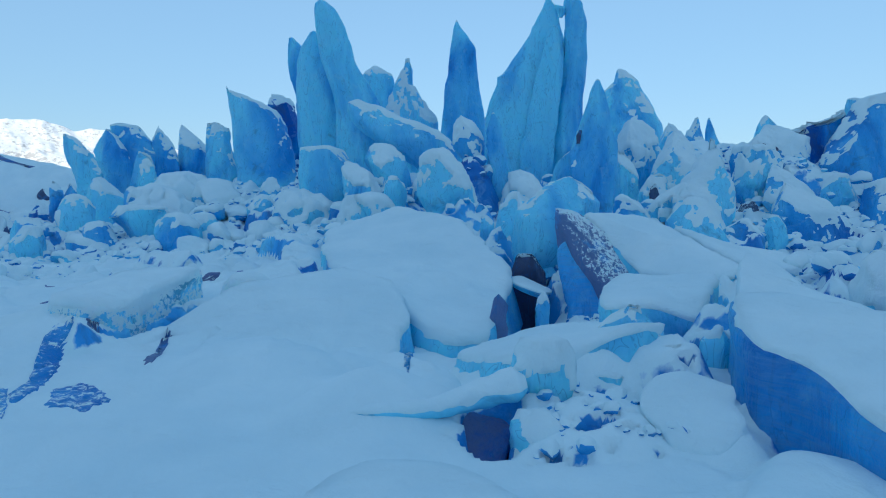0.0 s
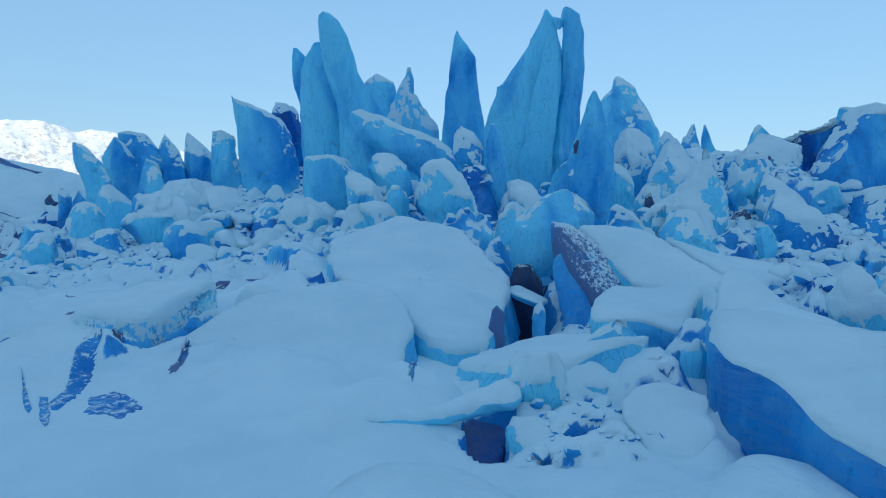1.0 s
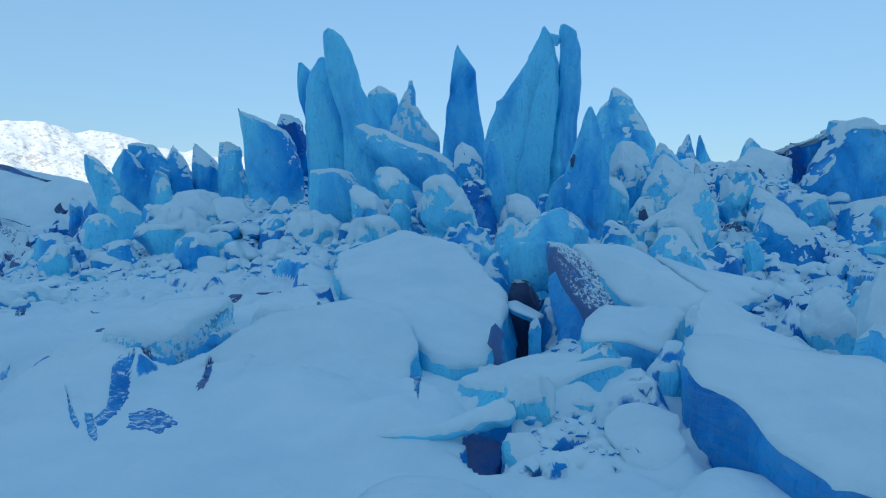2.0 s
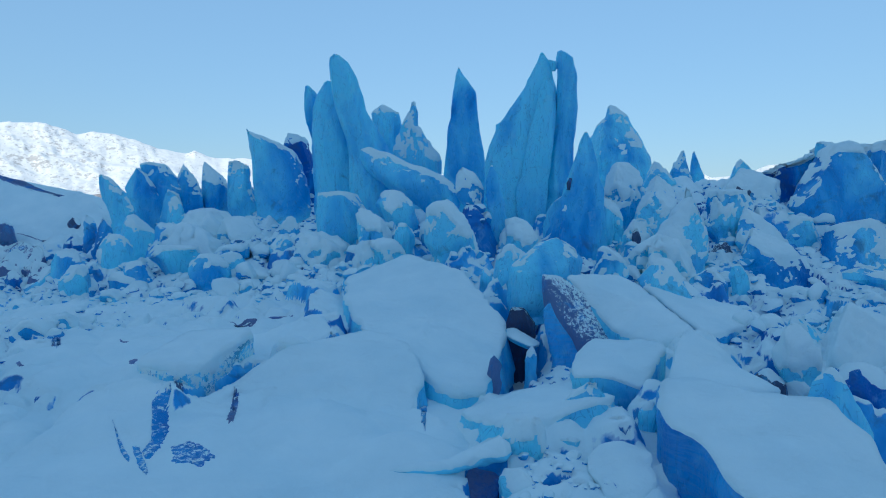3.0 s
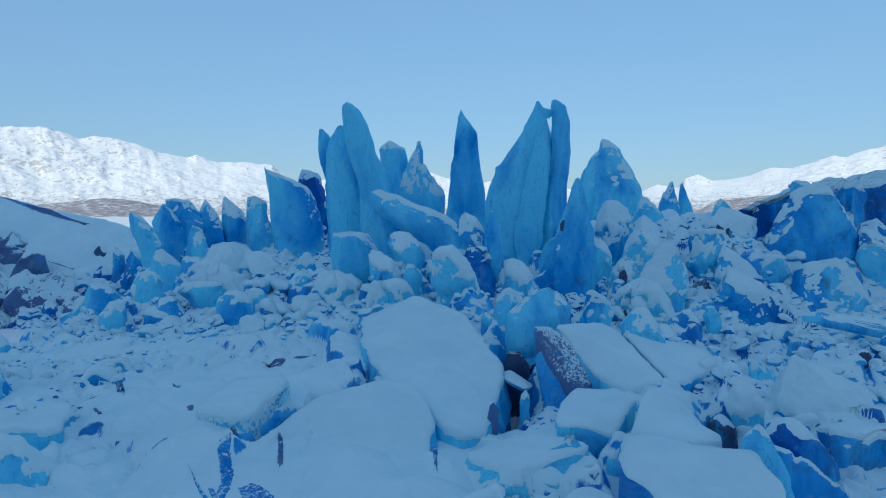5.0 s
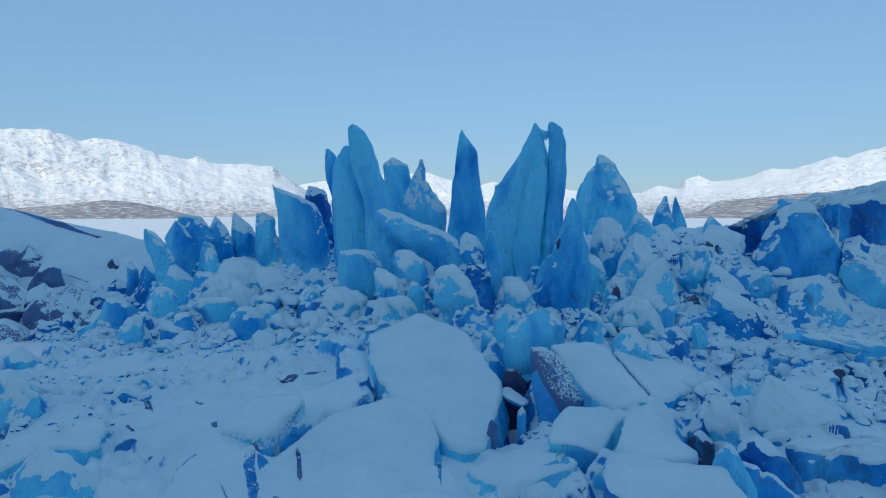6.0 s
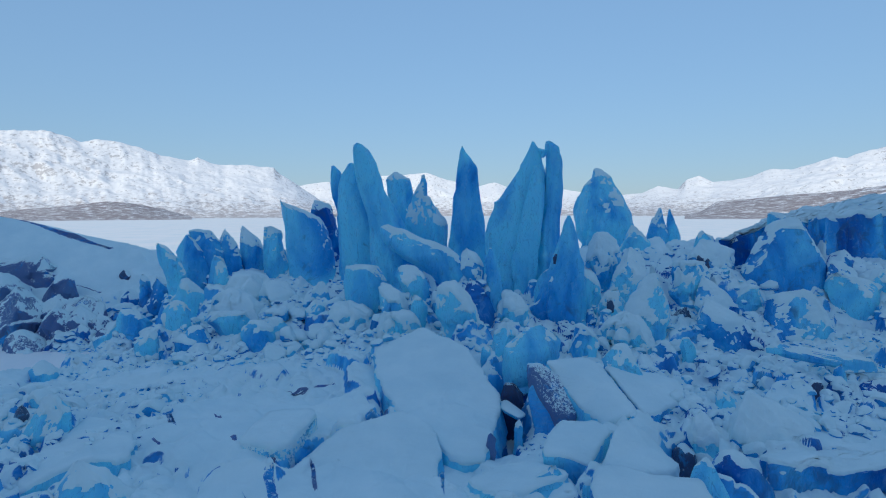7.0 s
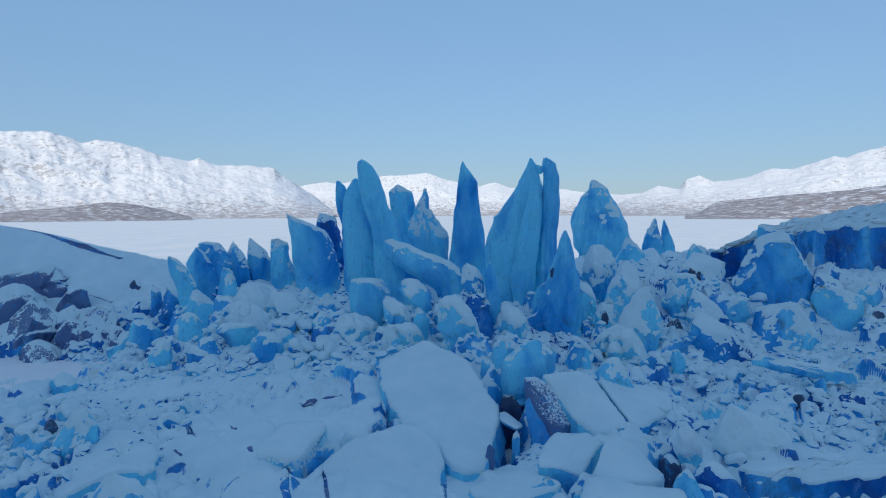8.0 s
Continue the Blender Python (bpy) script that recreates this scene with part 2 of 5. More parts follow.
# gaps in the snow: the line that each follows, its width and depth
CRACKS = [
    ([(2.55, 10.45), (2.85, 10.6)], 0.28, 0.8),
    ([(-9.75, 17.9), (-9.35, 19.3), (-8.6, 20.8)], 0.5, 1.3),
    ([(-8.7, 19.6), (-7.9, 20.6)], 0.35, 0.8),
    ([(0.95, 11.6), (0.75, 10.6)], 0.62, 1.5),
    ([(2.9, 22.8), (4.2, 30.1), (5.4, 37.0)], 1.3, 2.4),
    ([(-6.0, 26.8), (-5.2, 25.5), (-4.3, 21.2)], 0.6, 0.9),
    ([(13.0, 19.8), (12.4, 17.5)], 0.9, 1.3),
    ([(-28.7, 23.8), (-30.1, 26.7)], 0.6, 1.0),
    ([(12.9, 18.8), (13.7, 18.0)], 0.6, 1.0),
]


BOUNDS = [(min(p[0] for p in c) - 2 * w, max(p[0] for p in c) + 2 * w, min(p[1] for p in c) - 2 * w, max(p[1] for p in c) + 2 * w) for c, w, d in CRACKS]


MOUNDS = [(2.6, 13.2, 2.0, 0.6), (-1.6, 12.6, 2.4, 0.6), (-4.0, 15.5, 3.0, 0.4), (7.5, 17.0, 3.0, 0.7), (-10.5, 15.5, 3.0, 0.4),
          (10.5, 24.0, 3.5, 0.6), (-7.0, 27.0, 4.0, 0.5), (15.0, 23.0, 4.0, 0.6), (8.0, 37.0, 4.0, 0.7), (-17.0, 21.0, 4.0, 0.4)]


def gap(x, y):
    deep = 0.0
    for (x0, x1, y0, y1), (line, width, depth) in zip(BOUNDS, CRACKS):
        if x < x0 or x > x1 or y < y0 or y > y1:
            continue
        for (ax, ay), (bx, by) in zip(line, line[1:]):
            ux, uy = bx - ax, by - ay
            f = max(0.0, min(1.0, ((x - ax) * ux + (y - ay) * uy) / (ux * ux + uy * uy)))
            d = math.hypot(x - ax - f * ux, y - ay - f * uy)
            if d < 2 * width:
                d += 0.6 * width * noise.noise((x * 1.7, y * 1.7, 6.0))
                deep = max(deep, depth * max(0.0, min(1.0, (1.05 * width - d) / (0.8 * width))))
    return deep


# pitted snow over rubble: middle, reach, how many of the cells are open, their size
PITTED = [(-24, 48, 15, 10, 0.5, 0.9), (-6, 46, 9, 6, 0.45, 0.9), (24, 42, 12, 14, 0.5, 0.9), (38, 44, 9, 12, 0.5, 0.9), (-27, 24, 8, 11, 0.4, 0.9), (25, 24, 10, 8, 0.4, 0.9), (-44, 50, 9, 8, 0.35, 0.9), (5, 40, 8, 5, 0.35, 0.9), (2.5, 10.5, 1.7, 1.3, 0.5, 0.36), (4.2, 12.2, 1.4, 0.8, 0.4, 0.36)]


def pits(x, y):
    """Holes where the snow has fallen in between buried lumps."""
    share, size = 0.0, 0.9
    for px, py, rx, ry, much, wide in PITTED:
        d = ((x - px) / rx) ** 2 + ((y - py) / ry) ** 2
        if d < 1:
            share, size = max((share, size), (much * min(1.0, 3 * (1 - d)), wide))
    if share <= 0:
        return 0.0
    wx, wy = x + 0.4 * size * noise.noise((x * 1.2 / size, y * 1.2 / size, 4.4)), y + 0.4 * size * noise.noise((x * 1.2 / size, y * 1.2 / size, 7.4))
    d, p = noise.voronoi((wx / (1.25 * size), wy / size, 11.5))
    q = noise.cell_vector(p[0] * 17.3)
    if q[0] > 1.35 * share:
        return 0.0
    reach = 0.22 + 0.25 * q[1]
    return size * (0.55 + 0.75 * q[2]) * max(0.0, min(1.0, (reach - d[0]) / max(0.14, 0.0035 * y)))


def height(x, y):
    z, c = base_height(x, y), calm(x, y)
    rough = 1 - 0.97 * c
    wx, wy = x + 0.5 * noise.noise((x * 0.5, y * 0.5, 2.2)), y + 0.5 * noise.noise((x * 0.5, y * 0.5, 9.2))
    z += 0.4 * noise.noise((x * 0.14, y * 0.14, 3.1)) * (1 - 0.6 * c)
    if rough > 0.04:
        a, ga = plates(wx, wy * 0.85, 3.6, 0.5, max(0.22, 0.004 * y))
        b, gb = plates(wx, wy * 0.9, 1.35, 4.5, max(0.22, 0.011 * y))
        much = 0.5 + 0.5 * noise.noise((x * 0.11, y * 0.11, 8.0))
        z += rough * (0.8 * a * (1 - ga) - 0.9 * ga * much)
        z += rough * much * (0.55 * b * (1 - gb) - 0.45 * gb)
        z += 0.10 * rough * noise.noise((x * 1.9, y * 1.9, 1.3))
    z += 0.10 * c * noise.noise((x * 0.5, y * 0.5, 5.0))
    for mx, my, reach, lift in MOUNDS:
        d = (x - mx) ** 2 + (y - my) ** 2
        if d < reach * reach:
            z += lift * (1 - d / (reach * reach)) ** 2
    z -= gap(x, y) + pits(x, y)
    if y > 104:
        z += (LAKE - 3 - z) * min(1.0, (y - 104) / 40)
    return z


def build_ground():
    rows = [-40 + 46 * (k / 50) for k in range(50)] + [6.0 * (150 / 6.0) ** (k / 580) for k in range(581)]
    cols = np.linspace(-1, 1, 760)
    verts = []
    for y in rows:
        wide = 18 + 0.8 * max(0.0, y + 20)
        for u in cols:
            x = wide * u
            verts.append((x, y, height(x, y)))
    ob = new("ground", mesh_of("ground", verts, grid_faces(len(rows), len(cols)), FIELD))
    tagged(ob, "broken glacier surface of blue ice buried in wind-packed snow", "glacier", kind="structure")


def build_lake():
    verts, r = [], (60, 120, 200, 320, 500, 800, 1300, 2100, 3400, 4700)
    for d in r:
        for k in range(97):
            a = radians(-180 + 360 * k / 96)
            verts.append((d * math.sin(a), d * math.cos(a), LAKE))
    ob = new("frozen_lake", mesh_of("frozen_lake", verts, grid_faces(len(r), 97), make_lake()))
    tagged(ob, "flat frozen lake under sunlit snow far beyond the ice", "lake", kind="structure")


def skyline(points, a):
    return float(np.interp(a, [p[0] for p in points], [p[1] for p in points]))


def mountain_range(name, label, points, near, far, mat, rugged=0.2, seed=0.0, base=LAKE):
    """Slopes rising from near to a crest at far; points: azimuth and crest angle, both in degrees."""
    a0, a1 = points[0][0], points[-1][0]
    na, nr = int((a1 - a0) / (0.12 if near > 1200 else 0.8)) + 2, 150 if near > 1200 else 60
    verts = []
    broad = [sum(skyline(points, a0 + (a1 - a0) * i / 200 + d) for d in np.linspace(-3, 3, 21)) / 21 for i in range(201)]
    sharp = [skyline(points, a0 + (a1 - a0) * i / (na - 1)) for i in range(na)]
    soft = np.interp(np.linspace(0, 200, na), range(201), broad).tolist()
    for j in range(nr):
        s = j / (nr - 1) * 1.2
        d = near + (far - near) * s
        c = min(1.0, s)
        for i in range(na):
            a = a0 + (a1 - a0) * i / (na - 1)
            x, y = d * math.sin(radians(a)), d * math.cos(radians(a))
            crest = far * math.tan(radians(c ** 4 * sharp[i] + (1 - c ** 4) * soft[i]))
            rise = c ** 1.25 if s <= 1 else 1 - 1.6 * (s - 1)
            spur = noise.ridged_multi_fractal((x * 0.0013 + seed, y * 0.0013, 0.3), 1.0, 2.1, 5, 1.0, 2.0) - 1.1
            gully = noise.ridged_multi_fractal((x * 0.009 + seed, y * 0.009, 4.3), 0.85, 2.2, 4, 1.0, 2.0) - 1.1
            rib = noise.ridged_multi_fractal((a * 0.55 + seed + 0.35 * spur, c * 0.7 + 0.12 * a, 2.7), 0.9, 2.2, 5, 1.0, 2.0) - 1.1
            k = 4 * c * (1.04 - c) if s <= 1 else 0.15
            z = crest * rise + crest * rugged * k * (0.45 * spur + 0.08 * gully + 0.05 * rib) + crest * 0.013 * (gully + rib) * c
            verts.append((x, y, base - 2 + max(0.0, z)))
    ob = new(name, mesh_of(name, verts, grid_faces(nr, na), mat))
    return tagged(ob, label, "mountain", kind="structure")


def build_mountains():
    white = make_mountain("snowy_slopes", 0.65, 0, 260, 0.05)
    brown = make_mountain("scrub_slopes", 0.85, 60, 420, 0.05)
    mountain_range("mountain_west", "long sunlit snowy mountain range with scrub along its foot",
                   [(-60, 5), (-50, 6.6), (-40, 6.4), (-36.17, 6.66), (-34.57, 6.82), (-33.48, 6.85), (-32.17, 6.54), (-30.83, 6.17), (-29.63, 6.37), (-28.41, 6.29), (-26.97, 5.9), (-25.48, 5.49), (-23.96, 5.06), (-22.84, 4.85), (-22.15, 5.16), (-21.15, 4.75), (-19.37, 4.59), (-17.46, 4.63), (-15.75, 4.5), (-15.02, 3.75), (-13.54, 2.84), (-12.04, 1.81), (-10.52, 0.5)], 2700, 3600, white, 0.2, 3.0)
    mountain_range("hill_west", "low brown scrub hill at the foot of the range",
                   [(-44, 0.4), (-36.5, 0.63), (-34.7, 0.88), (-32.45, 1.06), (-30.88, 1.33), (-29.26, 1.52), (-27.18, 1.34), (-25.03, 0.86), (-22.8, 0.25)], 1950, 2500, brown, 0.3, 8.0)
    mountain_range("mountain_north", "distant pale snow peaks across the frozen lake",
                   [(-18, 1.6), (-13.02, 2.89), (-10.98, 3.21), (-9.95, 3), (-5.78, 3.74), (-3.67, 3.84), (-1.81, 3.99), (0.04, 3.4), (3.22, 2.75), (4.54, 3.11), (5.85, 2.62), (11.04, 2.4), (12.56, 2.12), (16.05, 1.82), (17.98, 2.04), (22, 1.5), (25, 0.6)], 3700, 4350, white, 0.25, 11.0)
    mountain_range("mountain_east", "snowy mountain range with steep sunlit ridges",
                   [(14, 0.4), (17.51, 1.84), (19.17, 2.66), (20.81, 2.28), (21.49, 3.1), (22.53, 3.46), (23.62, 2.85), (25.28, 3), (26.56, 3.24), (28, 3.8), (29.43, 3.69), (30.99, 4.08), (32.43, 4.63), (33.18, 4.41), (34.33, 4.86), (35.66, 5.25), (42, 6.5), (50, 7), (60, 5)], 2950, 3800, white, 0.24, 17.0)
    mountain_range("hill_east", "low brown scrub hill beside the frozen lake",
                   [(21.5, 0.2), (22.75, 0.54), (24.08, 1.4), (26.68, 1.6), (29.57, 1.87), (33.43, 2.14), (35.87, 2.5), (42, 2.9), (50, 3), (60, 2)], 1500, 2100, brown, 0.25, 23.0)
    mountain_range("mountain_south", "shaded snowy ridge that keeps the sun off the glacier",
                   [(a, 1.7 * c) for a, c in [(115, 4.3), (127, 7.3), (139, 10.1), (151, 12.4), (163, 14.2), (175, 15.5), (187, 16.2), (199, 16.2), (211, 15.6), (223, 14.5), (235, 12.7), (247, 10.5), (259, 7.8), (271, 4.8)]], 1100, 2600, white, 0.03, 31.0)


build_lake()
build_mountains()


# ---- shapes of ice ----
def ring_faces(nr, na):
    faces = []
    for r in range(nr - 1):
        for k in range(na):
            k2 = (k + 1) % na
            faces.append((r * na + k, r * na + k2, (r + 1) * na + k2, (r + 1) * na + k))
    return faces


def facet_outline(na, rng, count, soft):
    """A rounded many-sided outline, one step out at its furthest left and right."""
    th = np.linspace(0, 2 * math.pi, na, endpoint=False)
    turn = rng.uniform(0, 2 * math.pi)
    r = np.zeros(na)
    for k in range(count):
        a = turn + 2 * math.pi * (k + rng.uniform(-0.3, 0.3)) / count
        c = np.clip(np.cos(th - a), 0.02, 1) / rng.uniform(0.72, 1.0)
        r += c ** soft
    r = r ** (-1.0 / soft)
    x, y = r * np.cos(th), r * np.sin(th)
    x = np.where(x > 0, x / x.max(), x / -x.min())
    y = np.where(y > 0, y / y.max(), y / -y.min())
    return x, y


def snow_on(ob, thick, seed, least=0.42, full=None, name="snow_cap"):
    """A closed layer of snow on all that faces up enough to hold it, thickest on the flat."""
    full = full or least + 0.4
    me = ob.data
    n = len(me.vertices)
    co, no = np.empty(n * 3), np.empty(n * 3)
    me.vertices.foreach_get("co", co)
    me.vertex_normals.foreach_get("vector", no)
    co, no = co.reshape(-1, 3), no.reshape(-1, 3)
    patch = np.array([noise.noise((v[0] * 0.6 + seed, v[1] * 0.6, v[2] * 0.6)) + 0.7 * noise.noise((v[0] * 1.6, v[1] * 1.6 + seed, v[2] * 1.6)) + 0.6 * noise.noise((v[0] * 3.7, v[1] * 3.7 + seed, v[2] * 3.7)) for v in co.tolist()])
    lie = np.clip((no[:, 2] + 0.32 * patch - least) / (full - least), 0, 1)
    s = thick * lie ** 0.6 * (1 + 0.35 * patch)
    s[lie <= 0] = 0
    keep = [f for f in (tuple(p.vertices) for p in me.polygons) if max(s[i] for i in f) > 0.02 * thick]
    if len(keep) < 3:
        return
    # each patch that hangs together is a piece of its own
    root = list(range(n))

    def find(i):
        while root[i] != i:
            root[i] = root[root[i]]
            i = root[i]
        return i
    for f in keep:
        for i in f[1:]:
            root[find(i)] = find(f[0])
    patches = {}
    for f in keep:
        patches.setdefault(find(f[0]), []).append(f)
    small = max(4, len(me.polygons) // 500)
    for k, faces_in in enumerate(sorted(patches.values(), key=len, reverse=True)):
        if k > 9 or len(faces_in) < small:
            break
        used = sorted({i for f in faces_in for i in f})
        at = {v: j for j, v in enumerate(used)}
        idx, m = np.array(used), len(used)
        up = co[idx] + np.where(s[idx] > 0, s[idx] - 0.03, -0.06)[:, None] * (0.75 * np.array([0, 0, 1.0]) + 0.35 * no[idx])
        under = co[idx] - 0.08 * no[idx]
        faces = [tuple(at[i] for i in f) for f in faces_in] + [tuple(m + at[i] for i in reversed(f)) for f in faces_in]
        rim = {}
        for f in faces_in:
            for i, j in zip(f, f[1:] + f[:1]):
                rim[(i, j)] = rim.get((i, j), 0) + 1
        faces += [(at[j], at[i], m + at[i], m + at[j]) for i, j in rim if (j, i) not in rim]
        cap = new(name if k == 0 else "snow_patch", mesh_of(name, np.vstack([up, under]).tolist(), faces, SNOW))
        cap.parent = ob


def ice_block(name, label, group, y, sections, deep=0.8, seed=1, count=6, soft=11, wave=0.08, lean=0.0, snow=0.25, mat=None, least=0.46, foot=3.0, flute=0.5, cuts=None, crag=0.12, category="ice block", parent=None):
    """A body of ice from heights, middles and half widths, bottom to top; y: its middle, deep: depth to width, lean: metres it leans back per metre."""
    rng = random.Random(seed)
    if not parent:
        bank_up(sections[0][1], y - 0.2 * sections[0][2], 1.7 * sections[0][2] + 1.2, sections[0][0] - 0.1)
    zs, xs, hw = (np.array([s[k] for s in sections], float) for k in range(3))
    zs, xs, hw = np.r_[zs[0] - foot, zs], np.r_[xs[0], xs], np.r_[hw[0] * 1.25, hw]
    tall, widest = zs[-1] - zs[0], hw.max()
    cell = max(0.13, 0.036 * max(widest, 0.4 * tall))
    nr, na = int(min(96, max(14, tall / cell))), int(min(88, max(26, 2 * math.pi * widest / cell)))
    z = np.linspace(zs[0], zs[-1], nr)
    x, w = np.interp(z, zs, xs), np.interp(z, zs, hw)
    d = deep * np.maximum(w, 0.55 * np.minimum(widest, w * 1.6))
    one, two = facet_outline(na, rng, count, soft), facet_outline(na, rng, count, soft)
    rows = []
    for i in range(nr):
        f = i / (nr - 1)
        ox, oy = one[0] * (1 - f) + two[0] * f, one[1] * (1 - f) + two[1] * f
        ox = np.where(ox > 0, ox / ox.max(), ox / -ox.min())
        rows.append(np.stack([x[i] + w[i] * ox, y + d[i] * oy + lean * (z[i] - zs[1]), np.full(na, z[i])], 1))
    # a closing crown
    top = rows[-1]
    mid = top.mean(0)
    for k in (0.72, 0.4, 0.12):
        ring = mid + (top - mid) * k
        ring[:, 2] = top[:, 2] + min(0.12 * widest, 0.5 * w[-1]) * (1 - k) * 0.8
        rows.append(ring)
    v = np.concatenate(rows)
    out = []
    size = max(0.4, min(widest, 0.5 * tall))
    axis = np.interp(v[:, 2], z, x)
    for p, ax in zip(v.tolist(), axis.tolist()):
        dx, dy = p[0] - ax, p[1] - y
        u = (p[0] / size + seed * 3.7, p[1] / size, p[2] / size * flute)
        low = noise.noise((u[0] * 0.9, u[1] * 0.9, u[2] * 0.9))
        cut = noise.noise((u[0] * 2.4, u[1] * 2.4, u[2] * 2.4))
        crease = abs(noise.noise((u[0] * 1.7 + 9, u[1] * 1.7, u[2] * 1.7)))
        fine = noise.noise((u[0] * 6.5, u[1] * 6.5, u[2] * 6.5))
        # broken facets: each cell of the surface stands in or out on its own
        d, q = noise.voronoi((u[0] * 1.25 + 0.25 * cut, u[1] * 1.25, u[2] * 1.6 + 0.25 * low))
        own = noise.cell(q[0] * 41.3)
        edge = min(1.0, (d[1] - d[0]) / 0.22)
        g = 1.04 + wave * (1.5 * low + 0.7 * cut - 0.9 * max(0.0, 0.25 - crease) * 3 + 0.4 * fine) + crag * ((own - 0.5) * edge - 0.35 * (1 - edge))
        out.append((ax + dx * g, y + dy * g, p[2] + 0.35 * wave * size * cut + 0.25 * crag * size * (own - 0.5) * edge))
    out = np.array(out)
    mid = np.array([np.interp(0.5 * (zs[1] + zs[-1]), z, x), y, 0.5 * (zs[1] + zs[-1])])
    least_in, most_in = (0.62, 0.84) if cuts else (0.76, 0.93)
    for k in range(cuts or (6 if name in ("ice_block", "ice_mound") else 0)):
        a, lift = rng.uniform(0, 2 * math.pi), rng.uniform(-0.05, 0.75)
        way = np.array([0.75 * math.cos(a) * math.cos(lift), math.sin(a) * math.cos(lift), math.sin(lift)])
        way /= np.linalg.norm(way)
        reach = (out - mid) @ way
        over = np.clip(reach - rng.uniform(least_in, most_in) * reach.max(), 0, None)
        out -= 0.93 * over[:, None] * way
    n = len(rows)
    faces = ring_faces(n, na) + [tuple((n - 1) * na + k for k in range(na))]
    ob = new(name, mesh_of(name, out.tolist(), faces, mat or ICE, True, 30))
    if parent:
        ob.parent = tagged(ob, label) and parent
    else:
        tagged(ob, label, category, group)
    if snow:
        snow_on(ob, snow, seed * 1.7, least)
    return ob


def ice_slab(name, label, group, corners, thick, seed=1, snow=0.15, mat=None, bulge=0.1, under=1.12, wave=0.2, least=0.33, round_off=0, category="ice slab"):
    """A tilted plate of ice with the given top corners, in order round it, its sides drawn in below by under."""
    rng = random.Random(seed)
    c = np.array(corners, float)
    mid, m = c.mean(0), len(c)
    seg = np.linalg.norm(np.roll(c, -1, 0) - c, axis=1)
    na = int(min(110, max(30, seg.sum() / 0.28)))
    run = np.r_[0, np.cumsum(seg)]
    s = np.linspace(0, run[-1], na, endpoint=False)
    closed = np.vstack([c, c[:1]])
    edge = np.stack([np.interp(s, run, closed[:, k]) for k in range(3)], 1)
    for _ in range(round_off or max(1, na // 30)):
        edge = 0.25 * np.roll(edge, 1, 0) + 0.5 * edge + 0.25 * np.roll(edge, -1, 0)
    out = edge - mid
    for k in range(na):
        p = edge[k]
        out[k] *= 1 + 0.45 * wave * noise.noise((p[0] * 0.6 + seed, p[1] * 0.6, 0)) + 0.35 * wave * noise.noise((p[0] * 1.9, p[1] * 1.9, seed)) + 0.16 * wave * noise.noise((p[0] * 4.9, p[1] * 4.9, seed))
    rows = []
    for f, lower in ((under, thick), (0.35 + 0.65 * under, 0.75 * thick), (0.65 + 0.35 * under, 0.52 * thick), (0.85 + 0.15 * under, 0.33 * thick), (1.02, 0.2 * thick), (1.01, 0.1 * thick), (1.0, 0.04 * thick)):
        ring = mid + out * f
        ring[:, 2] = edge[:, 2] - lower
        rows.append(ring)
    steps = int(min(30, max(6, seg.sum() / 6.28 / 0.3)))
    for f in np.linspace(0.965, 0.02, steps):
        ring = mid + out * f
        ring[:, 2] += bulge * (1 - f * f)
        rows.append(ring)
    v = np.concatenate(rows)
    pts = []
    for p in v:
        a = noise.noise((p[0] * 0.45 + seed * 2.3, p[1] * 0.45, p[2] * 0.45))
        b = noise.noise((p[0] * 1.5, p[1] * 1.5 + seed, p[2] * 1.5))
        c3 = noise.noise((p[0] * 4.0, p[1] * 4.0 + seed, p[2] * 4.0))
        pts.append((p[0] + wave * (0.8 * b + 0.3 * c3), p[1] + wave * (0.8 * a - 0.3 * c3), p[2] + wave * (0.9 * a + 0.4 * b + 0.12 * c3)))
    n = len(rows)
    ob = new(name, mesh_of(name, pts, [tuple(reversed(range(na)))] + ring_faces(n, na) + [tuple((n - 1) * na + k for k in range(na))], mat or ICE, True, 50))
    tagged(ob, label, category, group)
    if snow:
        snow_on(ob, snow, seed * 1.3, least, least + 0.3)
    return ob


def bare_patch(label, corners, seed=1, mat=None):
    """Ice blown clear of snow, and flat dark strips for shaded cracks, level with the drift round it; corners: x, y in
    order round it.
    """
    c = np.array(corners, float)
    mid = c.mean(0)
    seg = np.linalg.norm(np.roll(c, -1, 0) - c, axis=1)
    run, closed = np.r_[0, np.cumsum(seg)], np.vstack([c, c[:1]])
    na = int(max(24, seg.sum() / 0.08))
    s = np.linspace(0, run[-1], na, endpoint=False)
    edge = np.stack([np.interp(s, run, closed[:, k]) for k in range(2)], 1)
    verts = []
    rings = np.linspace(1, 0.05, 9)
    for f in rings:
        for p in edge:
            w = 1 + 0.3 * noise.noise((p[0] * 2.1, p[1] * 2.1, seed)) + 0.3 * noise.noise((p[0] * 6.5, p[1] * 6.5, seed))
            q = mid + (p - mid) * f * w
            verts.append((q[0], q[1], height(q[0], q[1]) + 0.05 * min(1.0, (1 - f) * 8) - 0.03))
    n = len(rings)
    ob = new("bare_ice_and_gaps", mesh_of("bare_ice_and_gaps", verts, ring_faces(n, na) + [tuple((n - 1) * na + k for k in range(na))], mat or RUBBLE))
    tagged(ob, label, "ice patch", "bare ice showing through snow")


